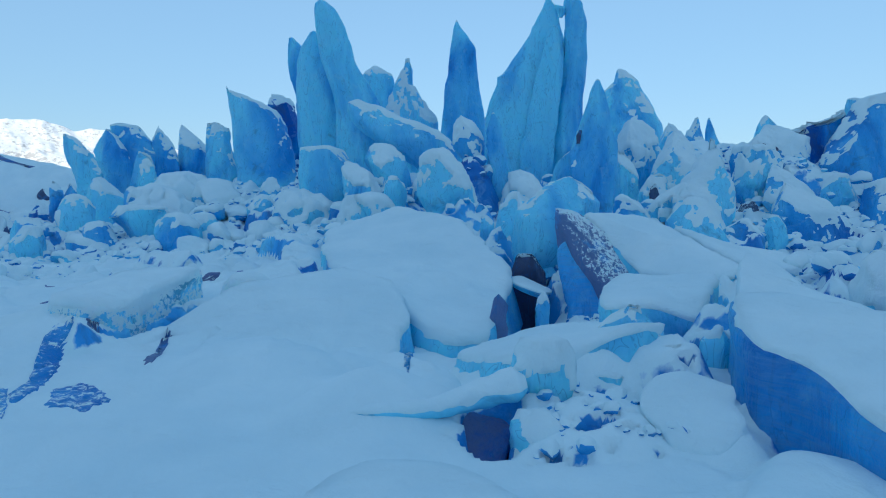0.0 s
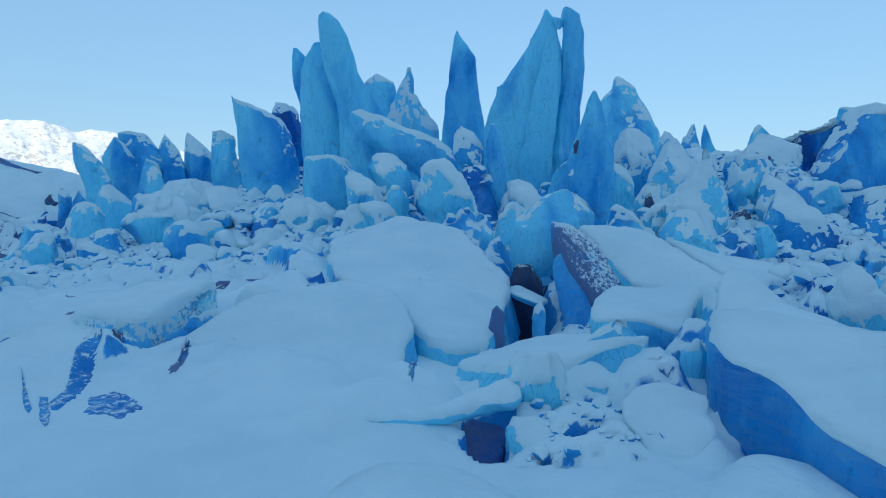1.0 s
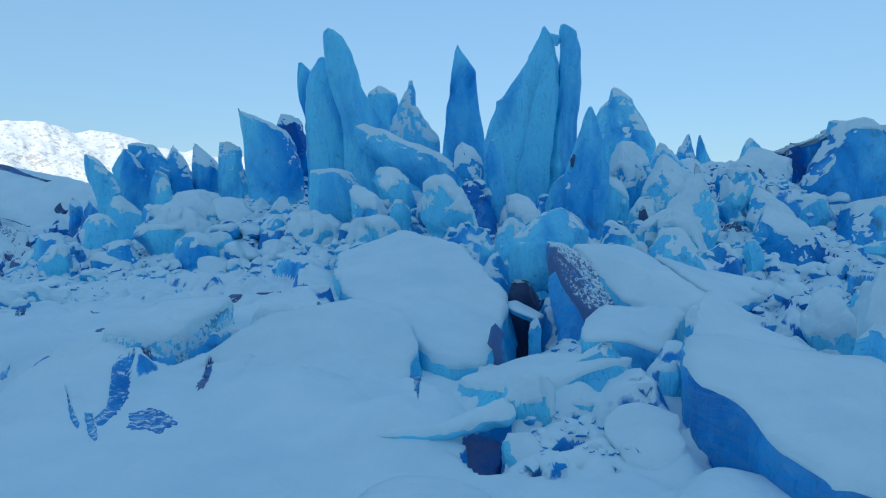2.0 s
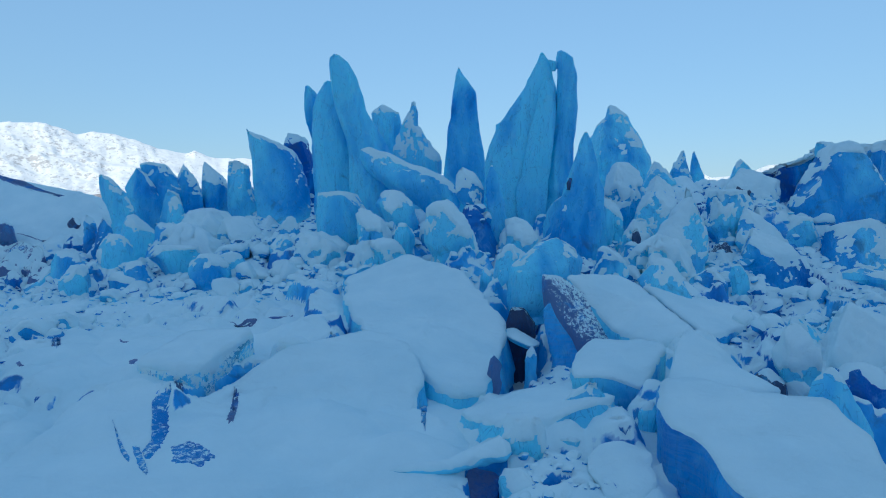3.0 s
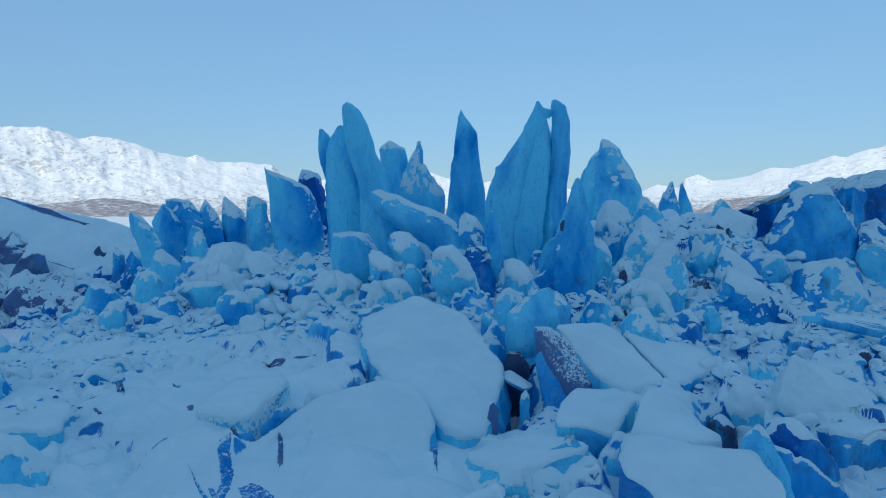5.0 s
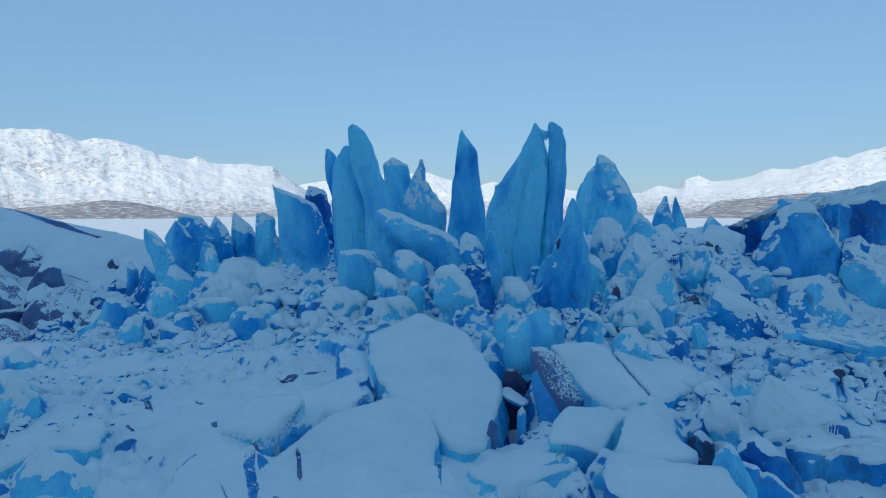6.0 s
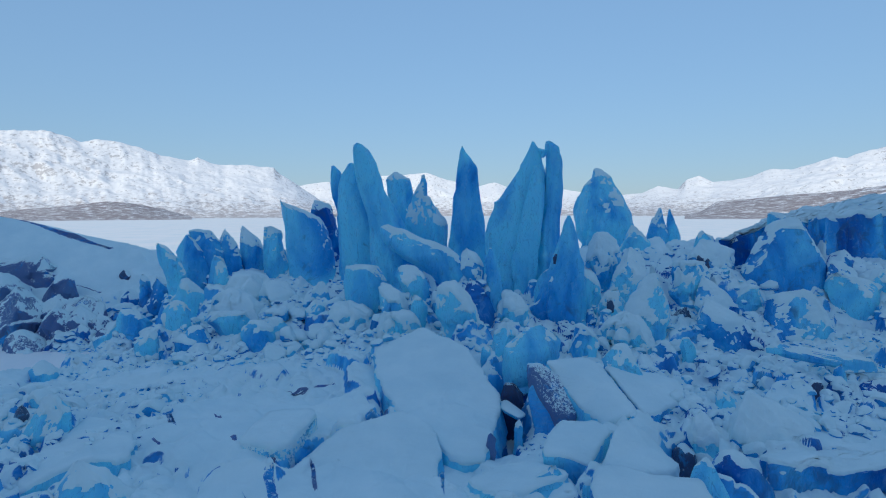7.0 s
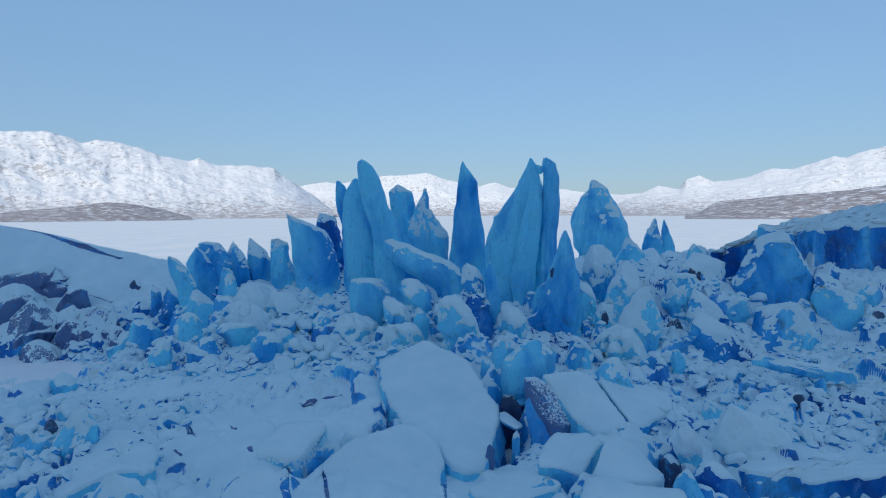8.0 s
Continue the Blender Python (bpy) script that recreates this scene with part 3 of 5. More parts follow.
def ice_log(name, label, a, b, ra, rb, seed=1):
    """A tapered, knobbly log of ice from a to b."""
    a, b = np.array(a), np.array(b)
    way = (b - a) / np.linalg.norm(b - a)
    side = np.cross(way, (0, 0, 1.0))
    side /= np.linalg.norm(side)
    over = np.cross(side, way)
    verts, nr, na = [], 64, 28
    for i in range(nr):
        f = i / (nr - 1)
        r = (ra + (rb - ra) * f) * min(1.0, 0.3 + 8 * f, 0.45 + 9 * (1 - f))
        c = a + (b - a) * f + side * 0.12 * math.sin(5 * f) + over * 0.06 * math.sin(7 * f + 1)
        for k in range(na):
            t = 2 * math.pi * k / na
            p = c + r * (math.cos(t) * side + math.sin(t) * over)
            w = 1 + 0.3 * noise.noise(p * 1.6 + seed) + 0.15 * noise.noise(p * 5.0)
            verts.append(tuple(c + (p - c) * w))
    faces = ring_faces(nr, na) + [tuple(reversed(range(na))), tuple((nr - 1) * na + k for k in range(na))]
    ob = new(name, mesh_of(name, verts, faces, LOG_ICE, True, 45))
    tagged(ob, label, "ice log")
    bank_up(0.5 * (a[0] + b[0]) - 0.8, 0.5 * (a[1] + b[1]) + 0.9, 2.2, 0.5 * (a[2] + b[2]) - 0.3)


# ---- loose rubble ----
def chunk_mesh(seed):
    """One broken lump of ice, a metre across."""
    rng = random.Random(seed)
    bm = bmesh.new()
    bmesh.ops.create_icosphere(bm, subdivisions=3, radius=0.5)
    v = np.array([p.co for p in bm.verts])
    v *= np.array([rng.uniform(0.8, 1.25), rng.uniform(0.8, 1.2), rng.uniform(0.6, 1.0)])
    for k in range(9):
        way = np.array([rng.gauss(0, 1), rng.gauss(0, 1), rng.gauss(0.1, 0.8)])
        way /= np.linalg.norm(way)
        reach = v @ way
        over = np.clip(reach - rng.uniform(0.55, 0.8) * reach.max(), 0, None)
        v -= over[:, None] * way
    for p, c in zip(bm.verts, v):
        p.co = Vector(c) * (1 + 0.08 * noise.noise(Vector(c) * 3 + Vector((seed, 0, 0))))
    me = bpy.data.meshes.new("ice_chunk")
    bm.to_mesh(me)
    bm.free()
    me.materials.append(RUBBLE)
    me.polygons.foreach_set("use_smooth", [True] * len(me.polygons))
    me.set_sharp_from_angle(angle=radians(32))
    return me


def make_chunks():
    made = []
    for k in range(10):
        ob = new("ice_chunk", chunk_mesh(k + 1))
        tagged(ob, "loose broken lump of blue ice capped with snow", "ice chunk", "loose ice rubble")
        snow_on(ob, 0.16, k * 2.1, 0.12, 0.35)
        made.append(ob)
    return made


def scatter(models, zones, seed):
    """zones: middle x, y, reach x, y, how many, least and most size."""
    rng = random.Random(seed)
    for k, (zx, zy, rx, ry, count, small, large) in enumerate(zones):
        for _ in range(count):
            x, y = zx + rx * rng.uniform(-1, 1), zy + ry * rng.uniform(-1, 1)
            s = small + (large - small) * rng.random() ** 2.2
            model = rng.choice(models)
            m = pose(x, y, height(x, y) + 0.02 * s, rng.uniform(-14, 14), rng.uniform(-14, 14), rng.uniform(0, 360)) @ Matrix.Diagonal((s * rng.uniform(0.8, 1.3), s * rng.uniform(0.8, 1.2), s * rng.uniform(0.7, 1.15), 1))
            copy_thing(model, m)


def crumbs(name, label, zones, seed, mat):
    """Fine rubble, too much to count, as one sheet of small broken pieces."""
    rng = random.Random(seed)
    shape = bmesh.new()
    bmesh.ops.create_icosphere(shape, subdivisions=2, radius=0.5)
    sv = np.array([v.co for v in shape.verts])
    sf = np.array([[v.index for v in f.verts] for f in shape.faces])
    shape.free()
    verts, faces, base = [], [], 0
    for zx, zy, rx, ry, count, small, large in zones:
        for _ in range(count):
            x, y = zx + rx * rng.uniform(-1, 1), zy + ry * rng.uniform(-1, 1)
            s = small + (large - small) * rng.random() ** 2.5
            v = sv * np.array([rng.uniform(0.7, 1.4), rng.uniform(0.7, 1.4), rng.uniform(0.5, 1.0)])
            for _ in range(4):
                way = np.array([rng.gauss(0, 1), rng.gauss(0, 1), rng.gauss(0, 1)])
                way /= np.linalg.norm(way)
                over = np.clip(v @ way - rng.uniform(0.22, 0.38), 0, None)
                v = v - over[:, None] * way
            turn = np.array(Euler((rng.uniform(-0.5, 0.5), rng.uniform(-0.5, 0.5), rng.uniform(0, 6.3))).to_matrix())
            verts.append(v @ turn.T * s + np.array([x, y, height(x, y) + 0.03 * s]))
            faces.append(sf + base)
            base += len(sv)
    ob = new(name, mesh_of(name, np.concatenate(verts).tolist(), np.concatenate(faces).tolist(), mat, True, 40))
    tagged(ob, label, "ice rubble", kind="stuff")


# snow banked up along the front plates
for drift in [(9.4, 21.4, 2.4, 1.2), (11.2, 21.6, 2.4, 1.5), (12.7, 22.4, 2.4, 1.45), (14.2, 24.2, 3.0, 1.3), (15.8, 25.6, 2.6, 1.2), (-11.7, 18.0, 2.6, 0.8), (-10.7, 17.7, 2.2, 0.5), (-12.6, 20.0, 2.0, 0.8), (0.2, 19.2, 1.6, -0.1), (1.0, 19.2, 1.2, -0.15), (-0.9, 19.2, 1.6, 0.1), (3.0, 14.0, 2.2, 0.3),
              (4.6, 11.0, 1.7, 0.3), (5.4, 9.4, 1.4, -0.1), (5.5, 8.0, 1.4, -0.3), (3.0, 11.0, 1.6, 0.35), (1.9, 12.4, 1.4, 0.3), (4.9, 13.0, 1.5, 0.95), (6.4, 14.4, 1.5, 1.2),
              (3.6, 9.2, 1.8, -0.05), (7.0, 12.0, 1.6, 0.4), (5.9, 11.8, 1.2, 0.45)]:
    bank_up(*drift)


# ---- the ice towers and blocks, far to near ----
ice_block("ice_spire", "domed ice tower with dark bedding lines", "towering blue ice spires", 75.5, [(9.35, 23.56, 3.57), (11.67, 22.94, 4.15), (13.99, 22.51, 3.99), (16.3, 22.2, 3.09), (18.21, 22.09, 2.24), (19.36, 22.27, 1.43), (20.43, 21.6, 0.54)], seed=16, snow=0.13, soft=16, count=5, wave=0.11, crag=0.17, flute=0.3)
ice_block("ice_spire", "small ice peak on the far rim", "towering blue ice spires", 75.0, [(7.8, 31.1, 2.32), (10.89, 30.64, 1.93), (12.42, 30.49, 1.27), (13.58, 30.65, 0.69), (14.65, 30.78, 0.23)], seed=17, snow=0.2, soft=16, count=5, wave=0.11, crag=0.17, flute=0.3)
ice_block("ice_spire", "small twin ice peak on the far rim", "towering blue ice spires", 74.0, [(7.83, 33.01, 1.14), (10.87, 32.44, 1.03), (13.15, 32.08, 0.57), (14.44, 31.86, 0.15)], seed=18, snow=0.2, soft=16, count=5, wave=0.11, crag=0.17, flute=0.3)
ice_block("ice_block", "dark lump of silty ice on a snow slope", "", 72.5, [(3.96, -47.25, 0.75), (5.29, -47.2, 0.92), (6.13, -47.42, 0.5)], seed=107, mat=SILT_AND_SHADE, snow=0.13, cuts=9)
ice_block("ice_block", "brown silty ice band under a snow slope", "crumbling dark ice wall", 72, [(2.17, -61.67, 7.89), (4.42, -62.07, 7.39), (6.09, -63.16, 6.22), (7.32, -62.06, 3.93), (8.31, -59.49, 0.83)], seed=106, mat=CLIFF, snow=0.2, least=0.6, wave=0.2, deep=0.4, cuts=5)
ice_block("ice_spire", "squat blue ice tower behind the spires", "towering blue ice spires", 70.4, [(9.39, -5.72, 1.83), (13.03, -6.07, 2.19), (15.92, -6.96, 2.0), (18.81, -7.49, 1.6), (19.81, -7.85, 0.36)], seed=6, snow=0.13, soft=16, count=5, wave=0.11, crag=0.17, flute=0.3)
ice_block("ice_block", "tall silty ice corner of the cliff", "crumbling dark ice wall", 68, [(2.09, -53.79, 3.17), (4.87, -53.87, 2.57), (6.07, -54.22, 1.38)], seed=165, mat=CLIFF, snow=0.13, least=0.55, wave=0.2, crag=0.3, cuts=9)
# the wall's shadow is put into its darker material
ice_block("ice_block", "ice wall coloured dark for shadow, streaked with snow", "", 66.0, [(8.04, -16.56, 1.66), (12.86, -17.29, 2.24), (15.11, -17.53, 2.3), (15.8, -18.62, 0.52)], seed=21, snow=0.2, least=0.4, mat=DIRTY, crag=0.3, cuts=9)
ice_block("ice_block", "crumbling dark ice cliff patched with snow", "crumbling dark ice wall", 66, [(-4.38, -60.22, 6.62), (1.26, -59.95, 6.59), (4.37, -60.58, 5.81), (5.54, -60.92, 3.87)], seed=101, mat=CLIFF, snow=0.16, least=0.5, wave=0.2, deep=0.5, cuts=7)
ice_block("ice_tooth", "dark cracked ice tooth with a ring of snow", "leaning ice teeth", 65.0, [(7.05, -26.19, 2.05), (8.41, -26.3, 2.18), (10.45, -26.56, 1.94), (11.88, -26.83, 1.16), (12.55, -27.13, 0.51)], seed=26, snow=0.2, least=0.35, cuts=4)
ice_block("ice_tooth", "low dark ice spike in the snow", "leaning ice teeth", 64, [(2.28, -41.63, 1.66), (3.27, -41.67, 1.58), (4.33, -42.35, 0.41)], seed=110, mat=DIRTY, snow=0.13, wave=0.14, cuts=4)
# this wall's dark colour stands for the shadow beside the block
ice_block("ice_block", "dark ice wall standing for the shadow beside a tilted block", "", 64.0, [(3.71, -21.02, 1.52), (5.4, -21.56, 1.75), (8.09, -22.45, 1.35), (10.64, -22.51, 0.77)], seed=188, mat=SILT_AND_SHADE, snow=0.07, crag=0.3, cuts=9)
ice_block("ice_spire", "hooked ice horn dusted with snow", "towering blue ice spires", 63.3, [(6.77, -2.93, 2.67), (10.09, -3.08, 2.82), (12.74, -3.34, 2.75), (14.72, -3.8, 1.89), (16.36, -4.09, 1.06), (18.0, -3.62, 0.59), (18.91, -3.62, 0.2)], seed=7, snow=0.23, least=0.3, soft=16, count=5, wave=0.11, crag=0.17, flute=0.3)
ice_block("ice_block", "rounded pale ice boulder behind the rubble", "", 63.0, [(8.1, 23.58, 1.99), (10.08, 23.21, 1.98), (11.73, 22.95, 1.55), (12.38, 22.84, 0.66)], seed=19, snow=0.26, cuts=9)
ice_block("ice_tooth", "leaning ice tooth streaked with snow", "leaning ice teeth", 63.0, [(6.46, -28.27, 1.56), (8.45, -28.42, 1.49), (10.11, -28.94, 1.39), (11.56, -29.6, 1.03), (12.42, -30.17, 0.36)], seed=25, snow=0.16, least=0.3, cuts=4)
ice_block("ice_tooth", "dark upright ice tooth beside a big block", "leaning ice teeth", 63.0, [(4.46, -21.89, 1.66), (6.79, -22.38, 1.66), (9.44, -22.99, 1.53), (11.82, -23.31, 1.36), (12.54, -23.56, 0.83)], seed=27, snow=0.16, least=0.35, cuts=4)
ice_block("ice_block", "crumbling dark ice cliff with a snowy ledge", "crumbling dark ice wall", 63, [(-4.3, -51.33, 4.88), (0.23, -51.51, 3.74), (2.86, -52.15, 2.99), (3.99, -52.29, 1.31)], seed=102, mat=CLIFF, snow=0.2, least=0.5, wave=0.2, deep=0.5, cuts=7)
ice_block("ice_spire", "slender pointed blue ice spire with a snow patch", "towering blue ice spires", 62.4, [(6.15, 1.94, 2.4), (9.43, 1.94, 2.4), (12.05, 1.87, 2.33), (14.65, 1.83, 2.03), (17.24, 1.92, 1.6), (19.82, 1.92, 1.27), (21.11, 1.66, 0.81), (21.75, 1.4, 0.42), (22.52, 1.36, 0.06)], deep=0.7, seed=8, snow=0.08, soft=16, count=5, wave=0.11, crag=0.17, flute=0.3)
ice_block("ice_tooth", "blunt blue ice tooth with snow on its shoulder", "leaning ice teeth", 62.0, [(6.51, -30.24, 1.48), (9.12, -30.6, 1.7), (10.75, -31.24, 1.73), (11.99, -31.76, 1.37), (12.45, -32.56, 0.49)], seed=24, snow=0.13, cuts=4)
ice_block("ice_tooth", "thin dark ice spike", "leaning ice teeth", 62, [(2.74, -38.99, 1.1), (5.91, -39.14, 0.62), (7.17, -39.21, 0.15)], seed=108, mat=DIRTY, snow=0.13, wave=0.14, cuts=4)
ice_block("ice_block", "crumbling dark ice wall under a snow slope", "crumbling dark ice wall", 61.5, [(-3.95, -46.25, 4.49), (-0.25, -46.48, 4.11), (2.33, -46.63, 3.11), (3.81, -46.94, 1.28)], seed=221, mat=CLIFF, snow=0.2, least=0.5, wave=0.2, crag=0.35, cuts=8, deep=0.5)
ice_block("ice_tooth", "leaning rounded blue ice tooth", "leaning ice teeth", 61.0, [(4.61, -32.04, 1.88), (7.2, -32.16, 1.55), (8.81, -32.6, 1.71), (10.42, -33.42, 1.61), (11.71, -34.0, 1.06), (12.35, -34.59, 0.39)], seed=23, snow=0.1, cuts=4)
ice_block("ice_tooth", "dark cracked ice spike", "leaning ice teeth", 61, [(0.69, -36.75, 1.09), (2.74, -36.8, 1.56), (4.93, -36.73, 1.2), (6.38, -36.72, 0.43)], seed=109, mat=DIRTY, snow=0.16, least=0.3, wave=0.14, cuts=4)
ice_block("ice_block", "dark cliff face of silty ice", "crumbling dark ice wall", 61, [(-3.35, -55.52, 4.39), (2.09, -54.84, 3.21), (5.01, -55.14, 1.31)], seed=162, mat=CLIFF, snow=0.16, least=0.5, wave=0.2, crag=0.3, cuts=6)
ice_block("ice_block", "huge tilted blue ice block with a pointed corner", "big tilted ice blocks", 60.0, [(4.36, -17.01, 3.03), (6.91, -17.45, 3.18), (9.46, -17.88, 3.02), (11.99, -18.41, 2.63), (13.25, -18.99, 2.41), (14.19, -19.64, 1.99), (14.94, -20.51, 1.3), (15.45, -21.55, 0.57), (15.95, -22.14, 0.16)], deep=0.5, seed=20, snow=0.13, lean=0.15, count=5, soft=9, cuts=2, crag=0.06, least=0.55)
ice_block("ice_block", "broken dark ice buttress", "crumbling dark ice wall", 60, [(-3.59, -45.67, 3.97), (-0.68, -45.99, 3.53), (1.14, -46.45, 2.27), (2.8, -47.11, 0.83)], seed=103, mat=CLIFF, snow=0.16, least=0.5, wave=0.2, deep=0.5, cuts=6)
ice_block("ice_block", "grey ice buttress with a snow shoulder", "crumbling dark ice wall", 60, [(-3.6, -43.1, 3.07), (0.04, -43.44, 2.59), (1.34, -44.18, 1.44)], seed=222, mat=CLIFF, snow=0.2, least=0.45, wave=0.2, crag=0.3, cuts=8, deep=0.6)
ice_block("ice_block", "low broken ice ledge in the cliff", "crumbling dark ice wall", 59.5, [(-3.43, -55.92, 4.31), (-1.25, -56.53, 3.58), (0.19, -56.47, 2.15)], seed=223, mat=DIRTY, snow=0.2, least=0.45, wave=0.2, crag=0.3, cuts=8, deep=0.6)
ice_block("ice_block", "jagged dark ice buttress in the cliff", "crumbling dark ice wall", 59, [(-3.12, -48.24, 3.38), (0.61, -48.55, 2.42), (2.54, -48.72, 1.1)], seed=161, mat=CLIFF, snow=0.16, least=0.5, wave=0.2, crag=0.3, cuts=6)
ice_block("ice_block", "slab of grey-blue ice fallen from the cliff", "crumbling dark ice wall", 58.5, [(-3.01, -43.57, 2.4), (-1.09, -43.86, 1.84), (-0.23, -44.28, 0.88)], seed=105, snow=0.2, wave=0.1, mat=CLIFF, cuts=9)
ice_block("ice_block", "snow-topped ice boulder below the teeth", "", 58.0, [(5.46, -27.81, 1.55), (6.39, -28.1, 1.55), (8.24, -28.27, 1.14), (8.98, -28.43, 0.71)], seed=29, snow=0.26, cuts=9)
ice_block("ice_block", "dark silty ice at the cliff foot", "crumbling dark ice wall", 57.8, [(-2.82, -41.58, 0.87), (-1.06, -42.04, 1.27), (0.32, -43.07, 0.5)], seed=187, mat=CLIFF, snow=0.03, crag=0.3, cuts=9)
ice_block("ice_block", "rounded ice lump on the skyline", "", 57.5, [(12.48, 39.07, 1.73), (13.39, 38.76, 1.7), (13.93, 38.38, 0.85)], seed=35, snow=0.13, cuts=9)
ice_block("ice_mound", "snowy rubble mound sloping from a big block", "snow-choked ice mounds", 57.5, [(3.21, -23.51, 4.16), (5.49, -23.77, 3.53), (6.78, -24.04, 2.3)], seed=150, snow=0.29, least=-0.05, wave=0.22, crag=0.25, cuts=4)
ice_block("ice_tooth", "leaning blue ice tooth at the end of a row", "leaning ice teeth", 57.0, [(4.91, -32.55, 1.28), (7.05, -32.94, 1.31), (8.87, -33.64, 1.28), (10.21, -34.63, 0.85), (10.87, -35.19, 0.27)], seed=22, snow=0.08, cuts=4)
ice_block("ice_block", "low blue ice buttress at the cliff foot", "crumbling dark ice wall", 57, [(-2.31, -40.49, 2.36), (-0.08, -40.48, 1.94), (1.11, -40.37, 1.11)], seed=104, snow=0.2, wave=0.12, cuts=6)
cliff_rng = random.Random(77)
for _ in range(22):
    u = cliff_rng.random()
    cx, cy = -62 + 22 * u + cliff_rng.uniform(-1, 1), 63.5 - 5.5 * u + cliff_rng.uniform(-2.5, 2.0)
    foot_z, tall, half = -3.6 + cliff_rng.uniform(0, 3.2), cliff_rng.uniform(1.6, 3.4), cliff_rng.uniform(0.7, 1.7)
    tip = cliff_rng.uniform(-0.9, 0.9)
    ice_block("ice_block", "leaning slate-blue ice slab broken from the cliff", "crumbling dark ice wall", cy, [(foot_z, cx, half), (foot_z + 0.5 * tall, cx + 0.4 * tip, 0.9 * half), (foot_z + 0.85 * tall, cx + 0.8 * tip, 0.6 * half), (foot_z + tall, cx + tip, 0.2 * half)],
              deep=0.45, seed=300 + int(1000 * u), mat=cliff_rng.choice((CLIFF, DIRTY, RUBBLE)), snow=0.14, least=0.4, count=5, soft=18, crag=0.12, cuts=5, lean=cliff_rng.uniform(-0.2, 0.4))
ice_block("ice_block", "fallen grey ice block under the cliff", "crumbling dark ice wall", 57, [(-2.83, -51.33, 3.12), (-1.08, -51.42, 2.6), (-0.03, -51.72, 1.21)], seed=163, mat=CLIFF, snow=0.16, least=0.45, wave=0.15, cuts=7)
spire_left = ice_block("ice_spire", "tall smooth blue ice spire with a rounded top", "towering blue ice spires", 55.2, [(5.0, -5.4, 3.9), (8.3, -6.37, 3.13), (10.65, -6.95, 2.54), (12.41, -7.23, 2.24), (14.17, -7.84, 1.97), (17.08, -9.25, 1.58), (19.98, -10.01, 1.37), (21.42, -10.49, 0.99), (22.05, -10.84, 0.52)], deep=0.75, seed=3, snow=0.0, soft=16, count=5, wave=0.1, crag=0.15, flute=0.3)
ice_block("ice_block", "smooth blue ice boulder below the teeth", "", 56.0, [(1.06, -31.27, 2.66), (2.27, -30.84, 2.86), (4.08, -30.79, 2.56), (5.59, -30.75, 1.65), (6.49, -31.02, 0.75)], seed=28, snow=0.13, cuts=9)
ice_block("ice_mound", "pale ice mound buried in patchy snow", "snow-choked ice mounds", 56, [(3.16, 17.58, 1.35), (5.27, 17.7, 1.8), (8.27, 17.59, 2.33), (10.06, 17.32, 1.97), (11.54, 17.08, 0.98)], seed=141, snow=0.26, least=0.15, wave=0.2, crag=0.25, cuts=4)
ice_block("ice_block", "fallen blue ice block in a snowy hollow", "", 56, [(-0.57, -37.57, 2.39), (1.49, -37.67, 2.21), (2.86, -37.97, 1.19)], seed=164, snow=0.13, wave=0.12, cuts=9)
ice_block("ice_mound", "rounded snow mound at the foot of a block", "snow-choked ice mounds", 55, [(3.1, -19.83, 2.37), (4.88, -20.09, 2.07), (5.95, -20.43, 1.24)], seed=152, snow=0.29, least=-0.05, wave=0.2, crag=0.2, cuts=4)
spire_right = ice_block("ice_spire", "broad leaning blue ice spire with a sharp tip", "towering blue ice spires", 54.6, [(3.02, 6.77, 2.35), (6.55, 6.8, 2.87), (9.47, 6.78, 3.15), (11.8, 6.85, 3.23), (13.54, 7.1, 3.08), (15.27, 7.56, 2.9), (17.0, 8.18, 2.43), (18.72, 8.74, 1.74), (19.86, 9.08, 1.21), (21.29, 9.3, 0.69), (22.26, 9.15, 0.14)], deep=0.4, seed=9, snow=0.0, wave=0.04, soft=16, count=5, crag=0.17, flute=0.3)
ice_block("ice_block", "small ice knob on a rubble mound", "", 54.5, [(10.22, 28.74, 0.96), (11.5, 28.79, 0.7), (12.19, 28.63, 0.26)], seed=40, snow=0.08, cuts=9)
ice_block("ice_spire", "tall curved blue ice pillar with a blunt top", "towering blue ice spires", 53.7, [(5.44, 11.27, 2.31), (8.33, 11.01, 1.67), (11.2, 10.78, 1.29), (13.49, 10.92, 1.18), (15.19, 11.25, 1.06), (16.89, 11.54, 0.97), (19.72, 11.54, 0.88), (21.52, 11.23, 0.77), (22.14, 10.86, 0.34)], deep=0.7, seed=11, snow=0.0, wave=0.04, soft=16, count=5, crag=0.17, flute=0.3)
ice_block("ice_block", "rubble mound of dark ice and snow", "", 53.5, [(7.46, 29.02, 2.87), (9.47, 28.59, 2.95), (10.61, 27.84, 1.66)], seed=41, snow=0.33, least=0.3, mat=DIRTY, wave=0.16, cuts=9)
ice_block("ice_block", "round ice boulder half buried in snow", "", 53.0, [(4.35, -14.7, 1.35), (5.61, -14.85, 1.29), (6.18, -15.02, 0.72)], seed=32, snow=0.26, cuts=9)
ice_block("ice_block", "dark blue ice rib on the rim slope", "", 53, [(8.33, 28.76, 1.71), (9.02, 28.65, 2.08), (9.76, 27.44, 1.28)], seed=190, mat=SILT_AND_SHADE, snow=0.1, crag=0.35, cuts=9)
